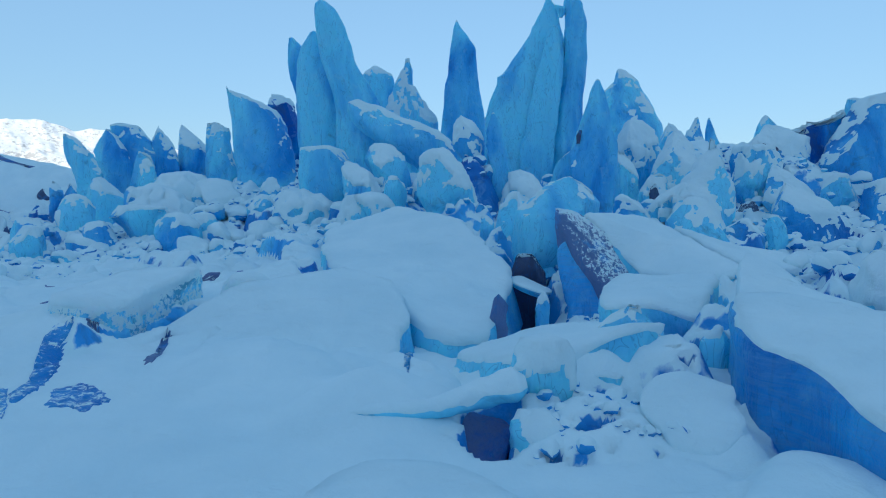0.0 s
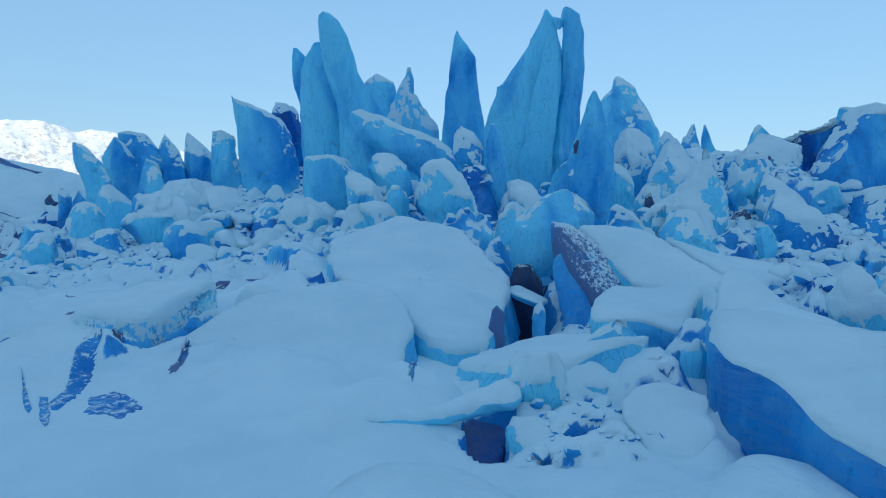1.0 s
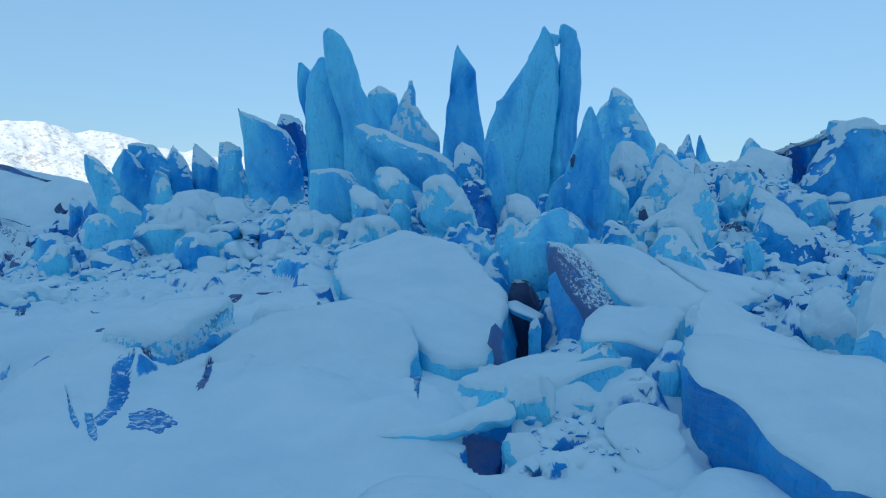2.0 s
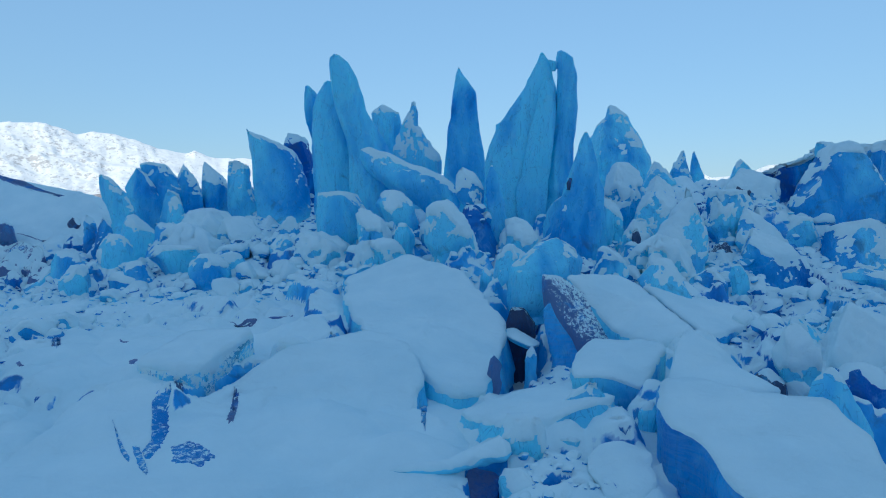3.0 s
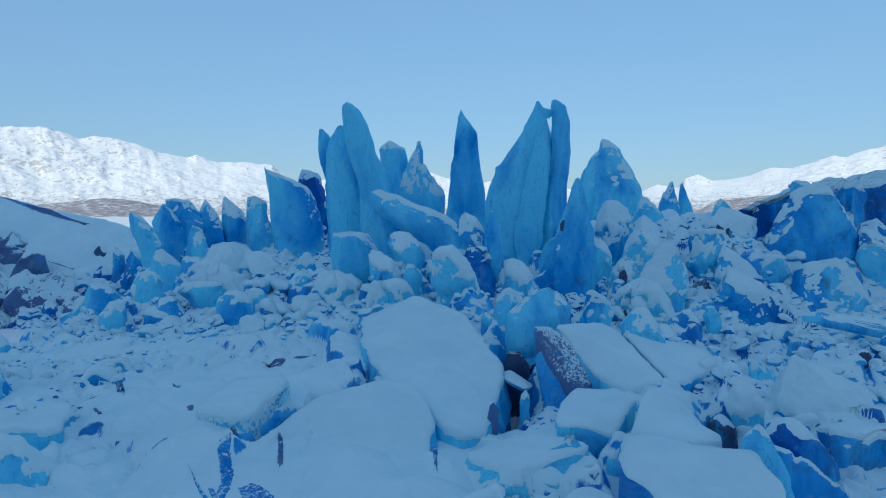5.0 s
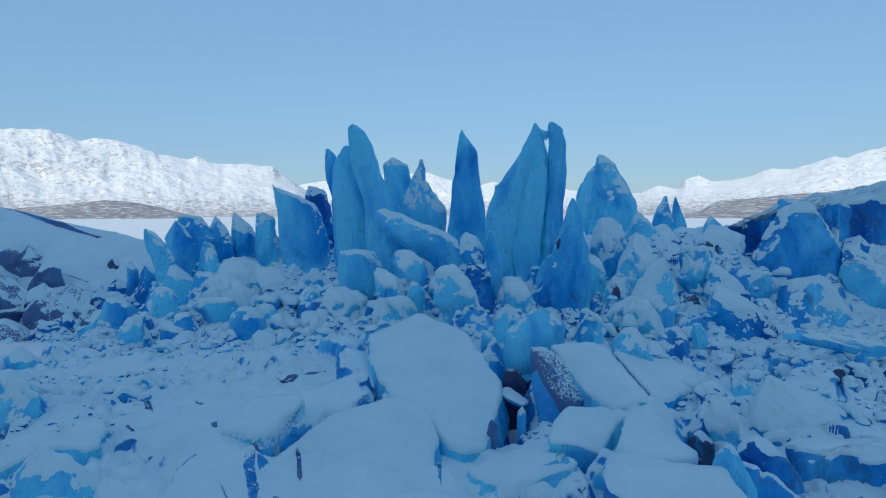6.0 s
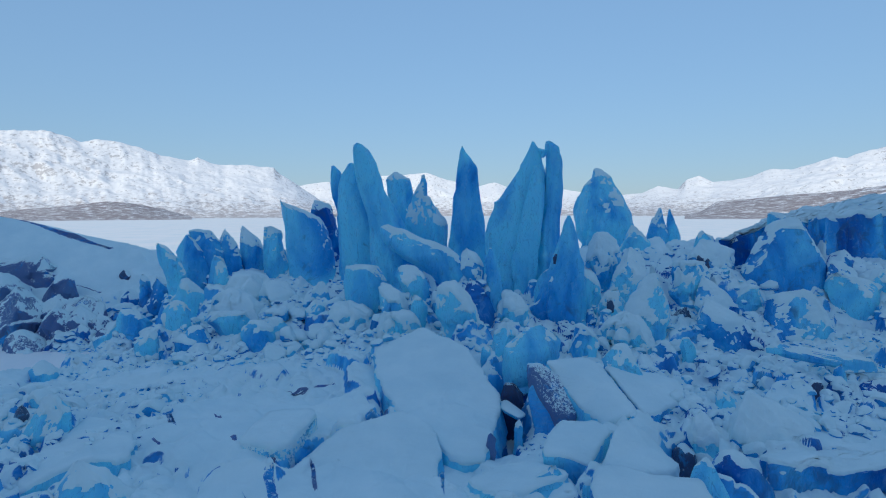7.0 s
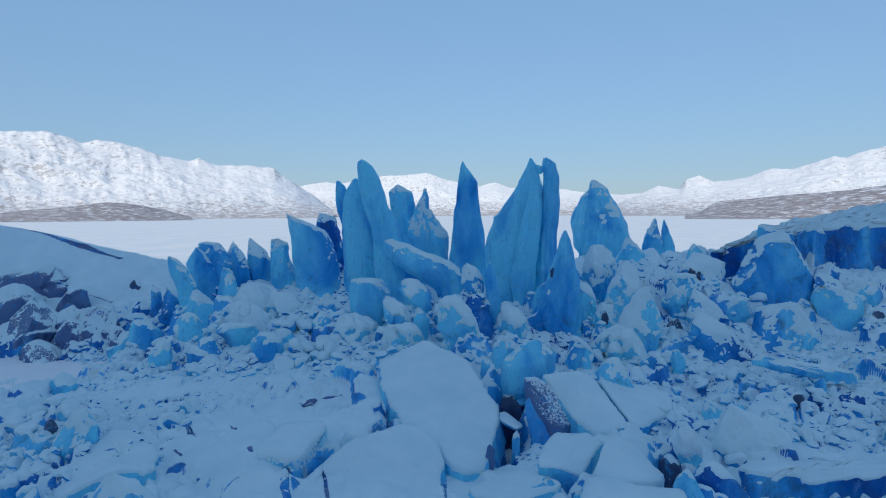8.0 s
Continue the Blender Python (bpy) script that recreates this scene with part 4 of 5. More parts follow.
ice_block("ice_block", "massive smooth blue ice block under a snow sheet", "big tilted ice blocks", 52.0, [(3.57, 37.7, 3.65), (5.55, 36.5, 4.77), (7.23, 36.3, 4.62), (9.47, 36.13, 4.41), (11.42, 36.47, 3.54), (12.43, 36.52, 3.06), (12.81, 37.34, 1.95)], deep=0.6, seed=34, mat=RUBBLE, snow=0.26, count=5, soft=9, cuts=4, crag=0.06, least=0.5)
ice_block("ice_mound", "low wide rubble mound under pitted snow", "snow-choked ice mounds", 52, [(2.45, -24.31, 3.68), (3.87, -24.5, 3.33), (5.29, -24.52, 1.58)], seed=151, snow=0.29, least=-0.05, wave=0.22, crag=0.25, cuts=4)
ice_block("ice_block", "dark ice shelf in the rubble slope", "", 52, [(6.73, 42.33, 1.43), (8.64, 42.42, 1.9), (9.92, 41.91, 1.11)], seed=192, mat=DIRTY, snow=0.13, crag=0.3, cuts=9)
ice_block("ice_ridge", "long slanting blue ice ridge with a snowy crest", "towering blue ice spires", 51.0, [(6.19, -0.58, 0.83), (7.29, -0.49, 1.74), (8.4, -1.35, 2.54), (9.5, -2.64, 3.17), (10.32, -3.74, 3.17), (11.15, -5.17, 2.56), (11.97, -6.26, 1.84), (12.68, -7.17, 0.82)], deep=0.35, seed=5, snow=0.1, lean=0.1)
ice_block("ice_mound", "snow-covered shoulder of broken ice", "snow-choked ice mounds", 50.5, [(4.28, 29.88, 2.19), (5.93, 29.34, 2.24), (7.19, 28.97, 1.26)], seed=145, snow=0.23, least=0.2, wave=0.15, crag=0.2, cuts=4)
ice_block("ice_block", "leaning snow-streaked ice slab", "", 50.0, [(3.78, 17.54, 1.22), (5.69, 18.45, 1.9), (7.33, 18.96, 1.9), (8.95, 19.74, 1.62), (10.47, 20.19, 0.49)], deep=0.6, seed=43, snow=0.23, least=0.3, lean=0.2, wave=0.12, cuts=9)
ice_block("ice_block", "pale fluted ice slope beside dark rubble", "", 50, [(3.4, 46.27, 1.85), (6.64, 45.63, 2.37), (7.88, 45.96, 1.08)], seed=113, snow=0.2, wave=0.14, cuts=9)
ice_block("ice_mound", "broad snowy ice mound in the rubble", "snow-choked ice mounds", 50, [(4.06, 25.01, 1.36), (5.69, 24.75, 2.23), (7.32, 25.09, 2.28), (8.68, 25.21, 1.57)], seed=144, snow=0.26, least=0.15, wave=0.2, crag=0.25, cuts=4)
ice_block("ice_mound", "dark layered ice mound on the rim slope", "snow-choked ice mounds", 50, [(4.32, 41.85, 1.9), (7.32, 41.28, 1.89), (8.67, 40.57, 0.92)], seed=147, snow=0.23, least=0.3, wave=0.2, mat=DIRTY, cuts=4)
ice_block("ice_mound", "narrow ice mound wedged beside a spire", "snow-choked ice mounds", 49, [(2.81, 14.57, 1.47), (6.3, 14.41, 1.31), (8.28, 14.14, 0.75)], seed=142, snow=0.2, least=0.3, wave=0.18, crag=0.25, cuts=4)
ice_block("ice_block", "pale tilted ice block under snow", "", 49, [(2.28, -29.46, 1.75), (3.9, -29.54, 1.61), (4.71, -29.6, 0.99)], seed=167, snow=0.2, cuts=9)
ice_block("ice_block", "broken ice block beside the square one", "", 49, [(2.28, -14.27, 1.61), (3.9, -14.3, 1.66), (4.7, -14.5, 1.07)], seed=170, snow=0.2, cuts=9)
ice_block("ice_block", "square blue ice block with a flat snowy top", "", 48.5, [(3.41, -8.95, 1.99), (5.28, -9.01, 2.44), (6.87, -9.21, 2.44), (8.25, -9.27, 2.3), (8.51, -9.43, 1.98)], deep=0.7, seed=30, snow=0.14, count=4, soft=18, cuts=2, crag=0.05)
spire_cone = ice_block("ice_spire", "cone-shaped blue ice spire with a dark hollow", "towering blue ice spires", 48.3, [(1.56, 11.36, 2.65), (4.23, 10.9, 3.17), (6.35, 11.22, 2.72), (8.46, 11.7, 1.95), (11.08, 11.92, 1.15), (12.91, 12.0, 0.58), (13.84, 12.04, 0.16)], deep=0.6, seed=13, snow=0.07, soft=16, count=5, wave=0.11, crag=0.17, flute=0.3)
ice_block("ice_block", "pale crumbled ice slope", "", 48, [(2.55, 42.2, 2.1), (4.49, 42.44, 2.99), (6.3, 41.78, 3.47), (7.51, 39.86, 0.69)], seed=112, snow=0.2, wave=0.16, least=0.35, cuts=9)
ice_block("ice_mound", "blue ice mound under a big block", "snow-choked ice mounds", 48, [(3.46, 30.52, 1.37), (4.78, 30.48, 1.78), (6.36, 30.55, 1.13)], seed=146, snow=0.16, least=0.35, wave=0.15, crag=0.2, cuts=4)
ice_block("ice_slab", "thin leaf-shaped ice slab leaning on blocks", "", 47.5, [(3.41, 27.85, 2.08), (4.3, 27.51, 2.29), (5.87, 26.89, 1.4), (7.01, 26.45, 0.26)], deep=0.35, seed=39, mat=RUBBLE, snow=0.2, least=0.3, lean=0.4, category='ice slab')
ice_block("ice_block", "wide blue ice block under a snow slab", "", 47.5, [(1.47, -23.15, 1.26), (2.48, -23.05, 1.96), (3.27, -23.52, 2.41), (3.79, -24.27, 2.96)], seed=129, snow=0.23, deep=0.6, cuts=9)
ice_block("ice_block", "cracked ice block with a snowy crown", "", 47.0, [(5.4, -3.67, 1.29), (6.43, -3.87, 1.6), (7.72, -4.28, 1.91), (8.49, -4.35, 1.36)], seed=31, snow=0.26, cuts=9)
ice_block("ice_block", "low pale ice block with a snow hood", "", 47, [(1.5, -18.35, 1.43), (2.7, -18.33, 1.43), (3.32, -18.44, 0.78)], seed=169, snow=0.2, cuts=9)
ice_block("ice_block", "dark ice lump between rubble blocks", "", 47, [(2.25, 45.24, 1.33), (4.04, 45.03, 1.47), (5.23, 44.69, 0.88)], seed=193, mat=SILT_AND_SHADE, snow=0.05, crag=0.3, cuts=9)
# dark lump added to paint the shade deep between the blocks
ice_block("ice_block", "dark lump for the shade deep between big blocks", "", 46.8, [(2.71, 23.61, 0.72), (3.6, 23.38, 1.03), (4.47, 23.41, 0.67)], seed=184, mat=SILT_AND_SHADE, snow=0.03, crag=0.3, cuts=9)
ice_block("ice_mound", "lumpy snow mound before the square block", "snow-choked ice mounds", 46.3, [(2.12, -10.04, 2.56), (3.92, -10.23, 2.25), (4.94, -10.65, 1.15)], seed=153, snow=0.26, least=0.05, wave=0.22, crag=0.25, cuts=4)
ice_block("ice_block", "bright blue ice block among rubble", "", 46, [(0.1, -25.65, 1.23), (1.13, -25.98, 1.63), (2.16, -26.0, 1.53), (2.78, -25.91, 1.05)], seed=128, snow=0.1, deep=0.6, cuts=9)
ice_block("ice_mound", "ice mound with dark gaps under snow", "snow-choked ice mounds", 46, [(2.67, 15.95, 1.52), (4.96, 16.06, 1.37), (6.23, 16.14, 0.66)], seed=143, snow=0.2, least=0.25, wave=0.2, crag=0.25, cuts=4)
# gap shade between the mounds, made as a dark lump
ice_block("ice_block", "dark lump for the shade in a gap between mounds", "", 45.3, [(3.77, 15.57, 0.35), (4.77, 15.58, 0.43), (5.93, 15.51, 0.17)], seed=183, mat=SILT_AND_SHADE, snow=0.03, crag=0.3, cuts=9)
ice_block("ice_block", "crumbled ice block under patchy snow", "", 45.0, [(7.05, 2.42, 0.75), (8.04, 2.09, 1.17), (9.04, 1.86, 1.29), (10.03, 1.49, 0.92), (10.67, 1.17, 0.25)], seed=15, snow=0.26, least=0.1, cuts=9)
ice_block("ice_block", "broad pale blue ice block with a white slope", "big tilted ice blocks", 45.0, [(0.28, 35.44, 2.75), (1.54, 34.64, 3.49), (3.55, 34.06, 3.98), (5.29, 33.99, 3.57), (5.89, 34.46, 2.23)], deep=0.6, seed=37, mat=RUBBLE, snow=0.26, least=0.35, cuts=9)
ice_block("ice_block", "large pale ice block among rubble", "", 45, [(1.29, -19.5, 1.75), (2.55, -19.52, 1.7), (3.31, -19.43, 1.13)], seed=166, snow=0.2, cuts=9)
ice_block("ice_block", "blue ice block in the lower rubble", "", 45, [(0.28, -30.54, 1.38), (1.55, -30.54, 1.43), (2.3, -30.59, 1.0)], seed=168, snow=0.2, cuts=9)
# dark rib added as the shade of a crack
ice_block("ice_block", "narrow dark rib for a shaded crack beside a thin blade", "", 44.9, [(3.31, 3.72, 0.45), (5.06, 3.14, 0.32), (6.56, 2.83, 0.17)], seed=182, mat=SILT_AND_SHADE, snow=0.0, crag=0.3, cuts=9)
ice_block("ice_block", "small rounded ice lump beside rubble", "", 44.8, [(-0.04, -21.76, 0.55), (0.67, -21.69, 0.7), (1.12, -21.73, 0.45)], seed=135, snow=0.05, cuts=9)
ice_block("ice_block", "dark hollow ice lump under snow", "", 44.5, [(0.47, -12.61, 0.87), (1.37, -12.82, 1.14), (2.07, -12.83, 0.77)], seed=131, snow=0.16, mat=DIRTY, wave=0.16, cuts=9)
ice_block("ice_block", "ragged ice lump with deep snow hollows", "", 44.5, [(3.36, -6.01, 1.24), (5.1, -6.12, 1.6), (6.34, -6.23, 1.48), (7.08, -6.23, 0.89)], seed=136, snow=0.33, least=0.2, wave=0.25, cuts=9)
ice_block("ice_spire", "thin forked ice blade with snow on its back", "towering blue ice spires", 44.4, [(4.61, 4.31, 0.44), (5.6, 4.18, 0.66), (7.08, 3.98, 0.76), (8.55, 3.8, 0.69), (9.78, 3.72, 0.47), (10.66, 3.6, 0.1)], deep=0.6, seed=14, snow=0.1, soft=16, count=5, wave=0.11, crag=0.17, flute=0.3)
ice_block("ice_block", "tall leaning pale ice slab", "", 44.0, [(1.69, 18.93, 1.59), (3.67, 18.71, 2.4), (5.14, 19.02, 2.24), (7.09, 19.66, 1.46), (8.8, 19.91, 0.78), (9.92, 19.91, 0.17)], deep=0.6, seed=42, snow=0.23, least=0.3, lean=0.2, wave=0.12, cuts=9)
ice_block("ice_block", "low blue ice block with a snow cover", "", 44, [(-0.04, -15.95, 1.11), (0.71, -16.01, 1.43), (1.4, -15.97, 1.2)], seed=130, snow=0.13, cuts=9)
ice_block("ice_block", "blue ice block with a frosted upper face", "big tilted ice blocks", 43.5, [(0.3, 27.16, 2.19), (2.26, 26.71, 2.76), (3.72, 26.15, 2.98), (4.94, 24.74, 1.79), (5.57, 24.16, 0.89)], deep=0.7, seed=38, mat=RUBBLE, snow=0.2, least=0.3, lean=0.2, cuts=9)
ice_block("ice_mound", "snow-draped ice mound below the spires", "snow-choked ice mounds", 43.5, [(3.73, 5.62, 1.82), (5.19, 5.61, 1.57), (6.16, 5.36, 0.85)], seed=155, snow=0.23, least=0.15, wave=0.25, crag=0.3, cuts=4)
ice_block("ice_block", "small dark ice block in flat snow", "", 43, [(-0.78, -13.62, 0.48), (-0.09, -13.6, 0.72), (0.44, -13.74, 0.29)], seed=133, snow=0.05, mat=DIRTY, cuts=9)
ice_block("ice_block", "small dark ice stone in flat snow", "", 43, [(-0.68, -23.53, 0.48), (-0.34, -23.5, 0.65), (0.0, -23.39, 0.36)], seed=134, snow=0.05, mat=DIRTY, cuts=9)
ice_block("ice_block", "small ice block with a rounded snow hood", "", 43, [(3.93, -3.45, 0.72), (5.23, -3.39, 0.96), (5.96, -3.2, 0.62)], seed=137, snow=0.26, cuts=9)
ice_block("ice_block", "dark low ice ledge in the snow", "", 42.5, [(-1.16, -27.28, 1.08), (-0.48, -27.0, 1.53), (0.05, -26.88, 1.29)], seed=132, snow=0.07, mat=DIRTY, deep=0.35, wave=0.15, cuts=9)
# the plate's shadow is in this lump's colour
ice_block("ice_block", "ice lump coloured dark for the shadow of a plate", "", 42.5, [(0.49, -8.09, 0.6), (1.69, -8.1, 0.72), (2.51, -8.1, 0.43)], seed=139, snow=0.07, mat=SILT_AND_SHADE, wave=0.16, cuts=9)
ice_block("ice_mound", "crumbled snowy ice mound between blocks", "snow-choked ice mounds", 42.5, [(2.65, -5.21, 2.26), (3.85, -5.2, 2.02), (4.56, -5.32, 1.19)], seed=154, snow=0.26, least=0.05, wave=0.25, crag=0.25, cuts=4)
ice_block("ice_block", "hollowed ice block draped with snow", "", 41.0, [(3.79, 0.59, 1.85), (5.41, 0.11, 2.56), (6.57, 0.08, 2.35), (7.4, 0.13, 1.15)], seed=33, snow=0.33, least=0.2, cuts=9)
# dark lump that paints the shade of a gap
ice_block("ice_block", "dark lump for the shade in a gap below the plates", "", 41, [(-3.0, -7.2, 0.58), (-1.82, -7.73, 0.88), (-0.65, -7.88, 0.58)], seed=189, mat=SILT_AND_SHADE, snow=0.07, crag=0.35, cuts=9)
ice_block("ice_block", "small blue ice boulder on flat snow", "", 38, [(-0.62, -36.29, 1.06), (0.48, -36.34, 1.11), (1.05, -36.19, 0.67)], seed=127, snow=0.16, cuts=9)
ice_block("ice_mound", "wide snow-smothered mound of ice lumps", "snow-choked ice mounds", 38, [(2.19, 15.53, 2.39), (3.28, 15.18, 2.93), (4.37, 15.0, 2.43), (5.15, 14.92, 0.76)], seed=148, snow=0.23, least=0.1, wave=0.25, crag=0.3, cuts=4)
ice_block("ice_mound", "low snowy mound behind a plate", "snow-choked ice mounds", 36.5, [(2.22, 11.17, 1.2), (3.7, 11.02, 1.03), (4.42, 10.61, 0.38)], seed=149, snow=0.2, least=0.15, wave=0.25, crag=0.3, cuts=4)
ice_block("ice_block", "small pale ice block beside a clear one", "", 36.3, [(1.75, 19.98, 0.63), (2.68, 19.83, 0.67), (3.39, 19.62, 0.31)], seed=46, snow=0.13, cuts=9)
ice_block("ice_block", "low ice block beside the arched dome", "", 36, [(2.72, 4.02, 1.46), (3.98, 4.24, 1.23), (4.61, 4.26, 0.71)], seed=138, snow=0.2, wave=0.14, cuts=9)
ice_block("ice_block", "clear blue ice block with a flat face", "", 35.5, [(0.52, 17.9, 1.13), (1.35, 17.72, 1.38), (2.6, 17.54, 1.36), (3.13, 17.98, 0.86), (3.47, 18.36, 0.39)], deep=0.6, seed=45, mat=RUBBLE, snow=0.13, count=5, soft=10, cuts=9)
ice_block("ice_block", "ice lumps stacked behind a plate", "", 33.5, [(1.93, 2.44, 0.43), (2.93, 2.36, 0.51), (3.52, 2.35, 0.35)], seed=140, snow=0.08, cuts=9)
ice_block("ice_plank", "long thin ice plank lying across rubble", "", 33, [(1.61, 32.45, 1.73), (2.27, 30.58, 3.12), (2.85, 27.86, 2.82), (3.28, 26.23, 1.2)], seed=114, snow=0.08, deep=0.16, foot=0.2, wave=0.03, category='ice slab', lean=0.3)
ice_block("ice_block", "arched smooth blue ice dome above a dark hollow", "", 31.0, [(0.91, 4.46, 1.3), (1.84, 4.77, 2.09), (2.96, 5.52, 2.62), (4.08, 6.15, 2.2), (5.01, 6.68, 1.62), (5.56, 7.04, 1.07)], deep=0.6, seed=47, snow=0.1, least=0.7, lean=0.15, foot=0.4, cuts=9)
ice_block("ice_block", "small upright ice wedge", "", 31, [(0.67, 29.22, 0.62), (1.89, 29.4, 0.49), (2.7, 29.29, 0.22)], seed=115, snow=0.1, cuts=9)
ice_block("ice_block", "large blue-grey ice block with folded layers", "", 29.5, [(-1.14, 32.27, 1.51), (-0.34, 32.03, 1.72), (0.98, 31.57, 1.7), (1.72, 31.01, 0.86)], seed=117, snow=0.08, mat=DIRTY, cuts=9)
ice_block("ice_block", "domed ice block with a frosted face", "", 29.0, [(1.78, 12.73, 1.14), (2.42, 12.44, 1.56), (3.31, 12.23, 1.58), (4.19, 11.89, 1.05), (4.55, 11.71, 0.45)], deep=0.6, seed=44, snow=0.1, lean=0.3, cuts=9)
ice_block("ice_block", "dark rounded boulder of silty ice", "", 29, [(0.28, 26.22, 0.96), (1.15, 26.3, 0.94), (1.71, 26.37, 0.47)], seed=116, mat=SILT_AND_SHADE, snow=0.07, cuts=9)
# dark block added so that the hollow under the dome looks shaded
ice_block("ice_block", "dark block for the shade in a hollow under a dome", "", 28.6, [(-1.74, 4.13, 1.17), (0.92, 4.01, 1.27), (1.76, 3.67, 0.84)], seed=185, mat=SILT_AND_SHADE, snow=0.03, crag=0.3, deep=0.3, cuts=9)
ice_block("ice_block", "blue ice block half sunk in rubble", "", 28.5, [(-0.15, 21.93, 0.95), (0.67, 21.51, 0.76), (1.19, 21.28, 0.3)], seed=119, snow=0.1, cuts=9)
ice_block("ice_block", "small blue ice wedge in the rubble", "", 28, [(-0.23, 19.49, 1.05), (0.71, 19.36, 0.94), (1.26, 19.0, 0.33)], seed=118, snow=0.1, cuts=9)
# pocket shade made as a solid dark lump
ice_block("ice_block", "dark lump for the shade in a pocket among small blocks", "", 27.5, [(-0.6, 31.25, 1.03), (-0.31, 31.2, 1.07), (0.11, 31.02, 0.62)], seed=194, mat=SILT_AND_SHADE, snow=0.03, crag=0.3, cuts=9)
ice_block("ice_block", "pale blue ice block under loose snow", "", 25, [(0.13, 15.5, 1.07), (1.21, 15.34, 0.94), (1.76, 15.27, 0.41)], seed=120, snow=0.13, cuts=9)
ice_block("ice_block", "smooth blue ice face below a silty wedge", "", 24.6, [(-0.18, 5.86, 0.78), (1.56, 5.39, 0.64), (2.66, 5.06, 0.4), (3.45, 4.72, 0.11)], seed=231, mat=STRIPED, snow=0, deep=0.4, crag=0.08, lean=0.3, cuts=9)
ice_block("ice_block", "pale ice step at the plate edge", "", 24.0, [(0.16, -5.65, 0.41), (0.93, -5.52, 0.54), (1.4, -5.66, 0.23)], seed=210, mat=DIRTY, snow=0.08, crag=0.25, cuts=9)
ice_block("ice_block", "small upright ice stub in a hollow", "", 23.9, [(-0.59, 3.93, 0.28), (0.19, 3.91, 0.32), (0.56, 3.86, 0.15)], seed=49, snow=0.12, foot=1, cuts=9)
# solid dark lump in place of a shaded gap
ice_block("ice_block", "dark lump for the shade in a gap under snowy lumps", "", 22.5, [(0.87, -27.64, 0.37), (1.62, -27.57, 0.52), (2.26, -27.61, 0.22)], seed=195, mat=SILT_AND_SHADE, snow=0.05, crag=0.3, cuts=9)
ice_block("ice_block", "low frosted ice block between snow plates", "", 21.2, [(0.85, -6.91, 0.99), (1.37, -6.78, 0.97), (1.64, -6.89, 0.59)], seed=240, mat=FROSTED, snow=0.06, deep=0.5, crag=0.15, foot=1.0, cuts=4)
ice_block("ice_block", "low pale ice edge in smooth snow", "", 22.3, [(0.22, -7.2, 0.99), (0.96, -6.99, 1.02), (1.31, -6.78, 0.73)], seed=209, mat=PALE, snow=0.06, deep=0.4, crag=0.2, cuts=9)
ice_block("ice_block", "snow-capped blue ice boulder", "", 21.5, [(0.13, -25.82, 0.99), (0.86, -25.48, 1.59), (1.96, -25.19, 1.26), (2.73, -25.26, 0.43)], seed=126, snow=0.3, lean=0.2, cuts=9)
ice_block("ice_block", "broad snow-covered ice mound with a blue flank", "", 21.3, [(-0.78, 18.99, 2.67), (0.43, 18.67, 2.88), (1.34, 18.26, 2.42), (1.88, 17.94, 1.86), (2.46, 17.81, 0.75)], seed=122, snow=0.4, least=0.25, deep=0.6, lean=0.3, cuts=9)
ice_block("ice_block", "dark silty end of a broad plate", "", 20.6, [(-0.63, 1.84, 0.3), (-0.37, 1.84, 0.39), (0.89, 2.0, 0.3), (1.45, 2.05, 0.14)], seed=203, mat=CLIFF, snow=0, deep=0.3, crag=0.2, cuts=9)
# the deep gap's shade, painted by a dark lump inside it
ice_block("ice_block", "dark lump for the shade in a deep gap", "", 19.6, [(-0.64, 13.39, 0.74), (0.12, 13.15, 0.8), (0.71, 12.87, 0.32)], seed=186, mat=SILT_AND_SHADE, snow=0.04, crag=0.3, cuts=9)
ice_block("ice_block", "rounded snow-covered ice lump with a hollow", "", 19.5, [(0.19, 14.3, 0.68), (0.96, 14.04, 0.9), (1.83, 13.93, 0.68), (2.31, 13.93, 0.27)], seed=121, snow=0.3, least=0.1, cuts=9)
ice_block("ice_block", "clear blue ice block with curved joints", "", 15, [(-0.34, 14.58, 1.31), (0.58, 14.26, 1.31), (1.49, 13.76, 1.34), (1.95, 13.46, 1.13)], seed=123, snow=0.08, mat=DIRTY, deep=0.6, cuts=9)
ice_block("ice_block", "small pale ice wedge with a blue face", "", 14.2, [(0.74, 4.09, 0.71), (1.08, 4.28, 0.78), (1.46, 4.44, 0.53), (1.72, 4.48, 0.2)], seed=202, mat=PALE, snow=0.06, deep=0.5, crag=0.15, cuts=9)
ice_block("ice_block", "blue ice block under a diagonal snow slab", "", 13.5, [(0.48, -18.13, 2.18), (1.8, -18.47, 1.13), (2.18, -18.6, 0.36)], seed=125, snow=0.12, deep=0.6, cuts=9)
ice_block("ice_block", "small ice wedge in a snow gap", "", 13.5, [(0.8, 6.12, 0.36), (1.07, 6.15, 0.33), (1.27, 6.18, 0.15)], seed=208, mat=PALE, snow=0.1, crag=0.2, cuts=9)
ice_block("ice_fin", "smooth curved blue ice fin", "", 13.2, [(0.54, 11.76, 0.99), (1.26, 11.68, 0.77), (1.93, 11.66, 0.49), (2.33, 11.72, 0.11)], seed=124, snow=0.06, deep=0.5, lean=0.2)
ice_block("ice_block", "low pale ice lump with a snow cap", "", 12.6, [(-0.15, 3.52, 0.41), (0.27, 3.51, 0.48), (0.48, 3.44, 0.28)], seed=207, mat=PALE, snow=0.12, least=0.2, crag=0.2, cuts=9)
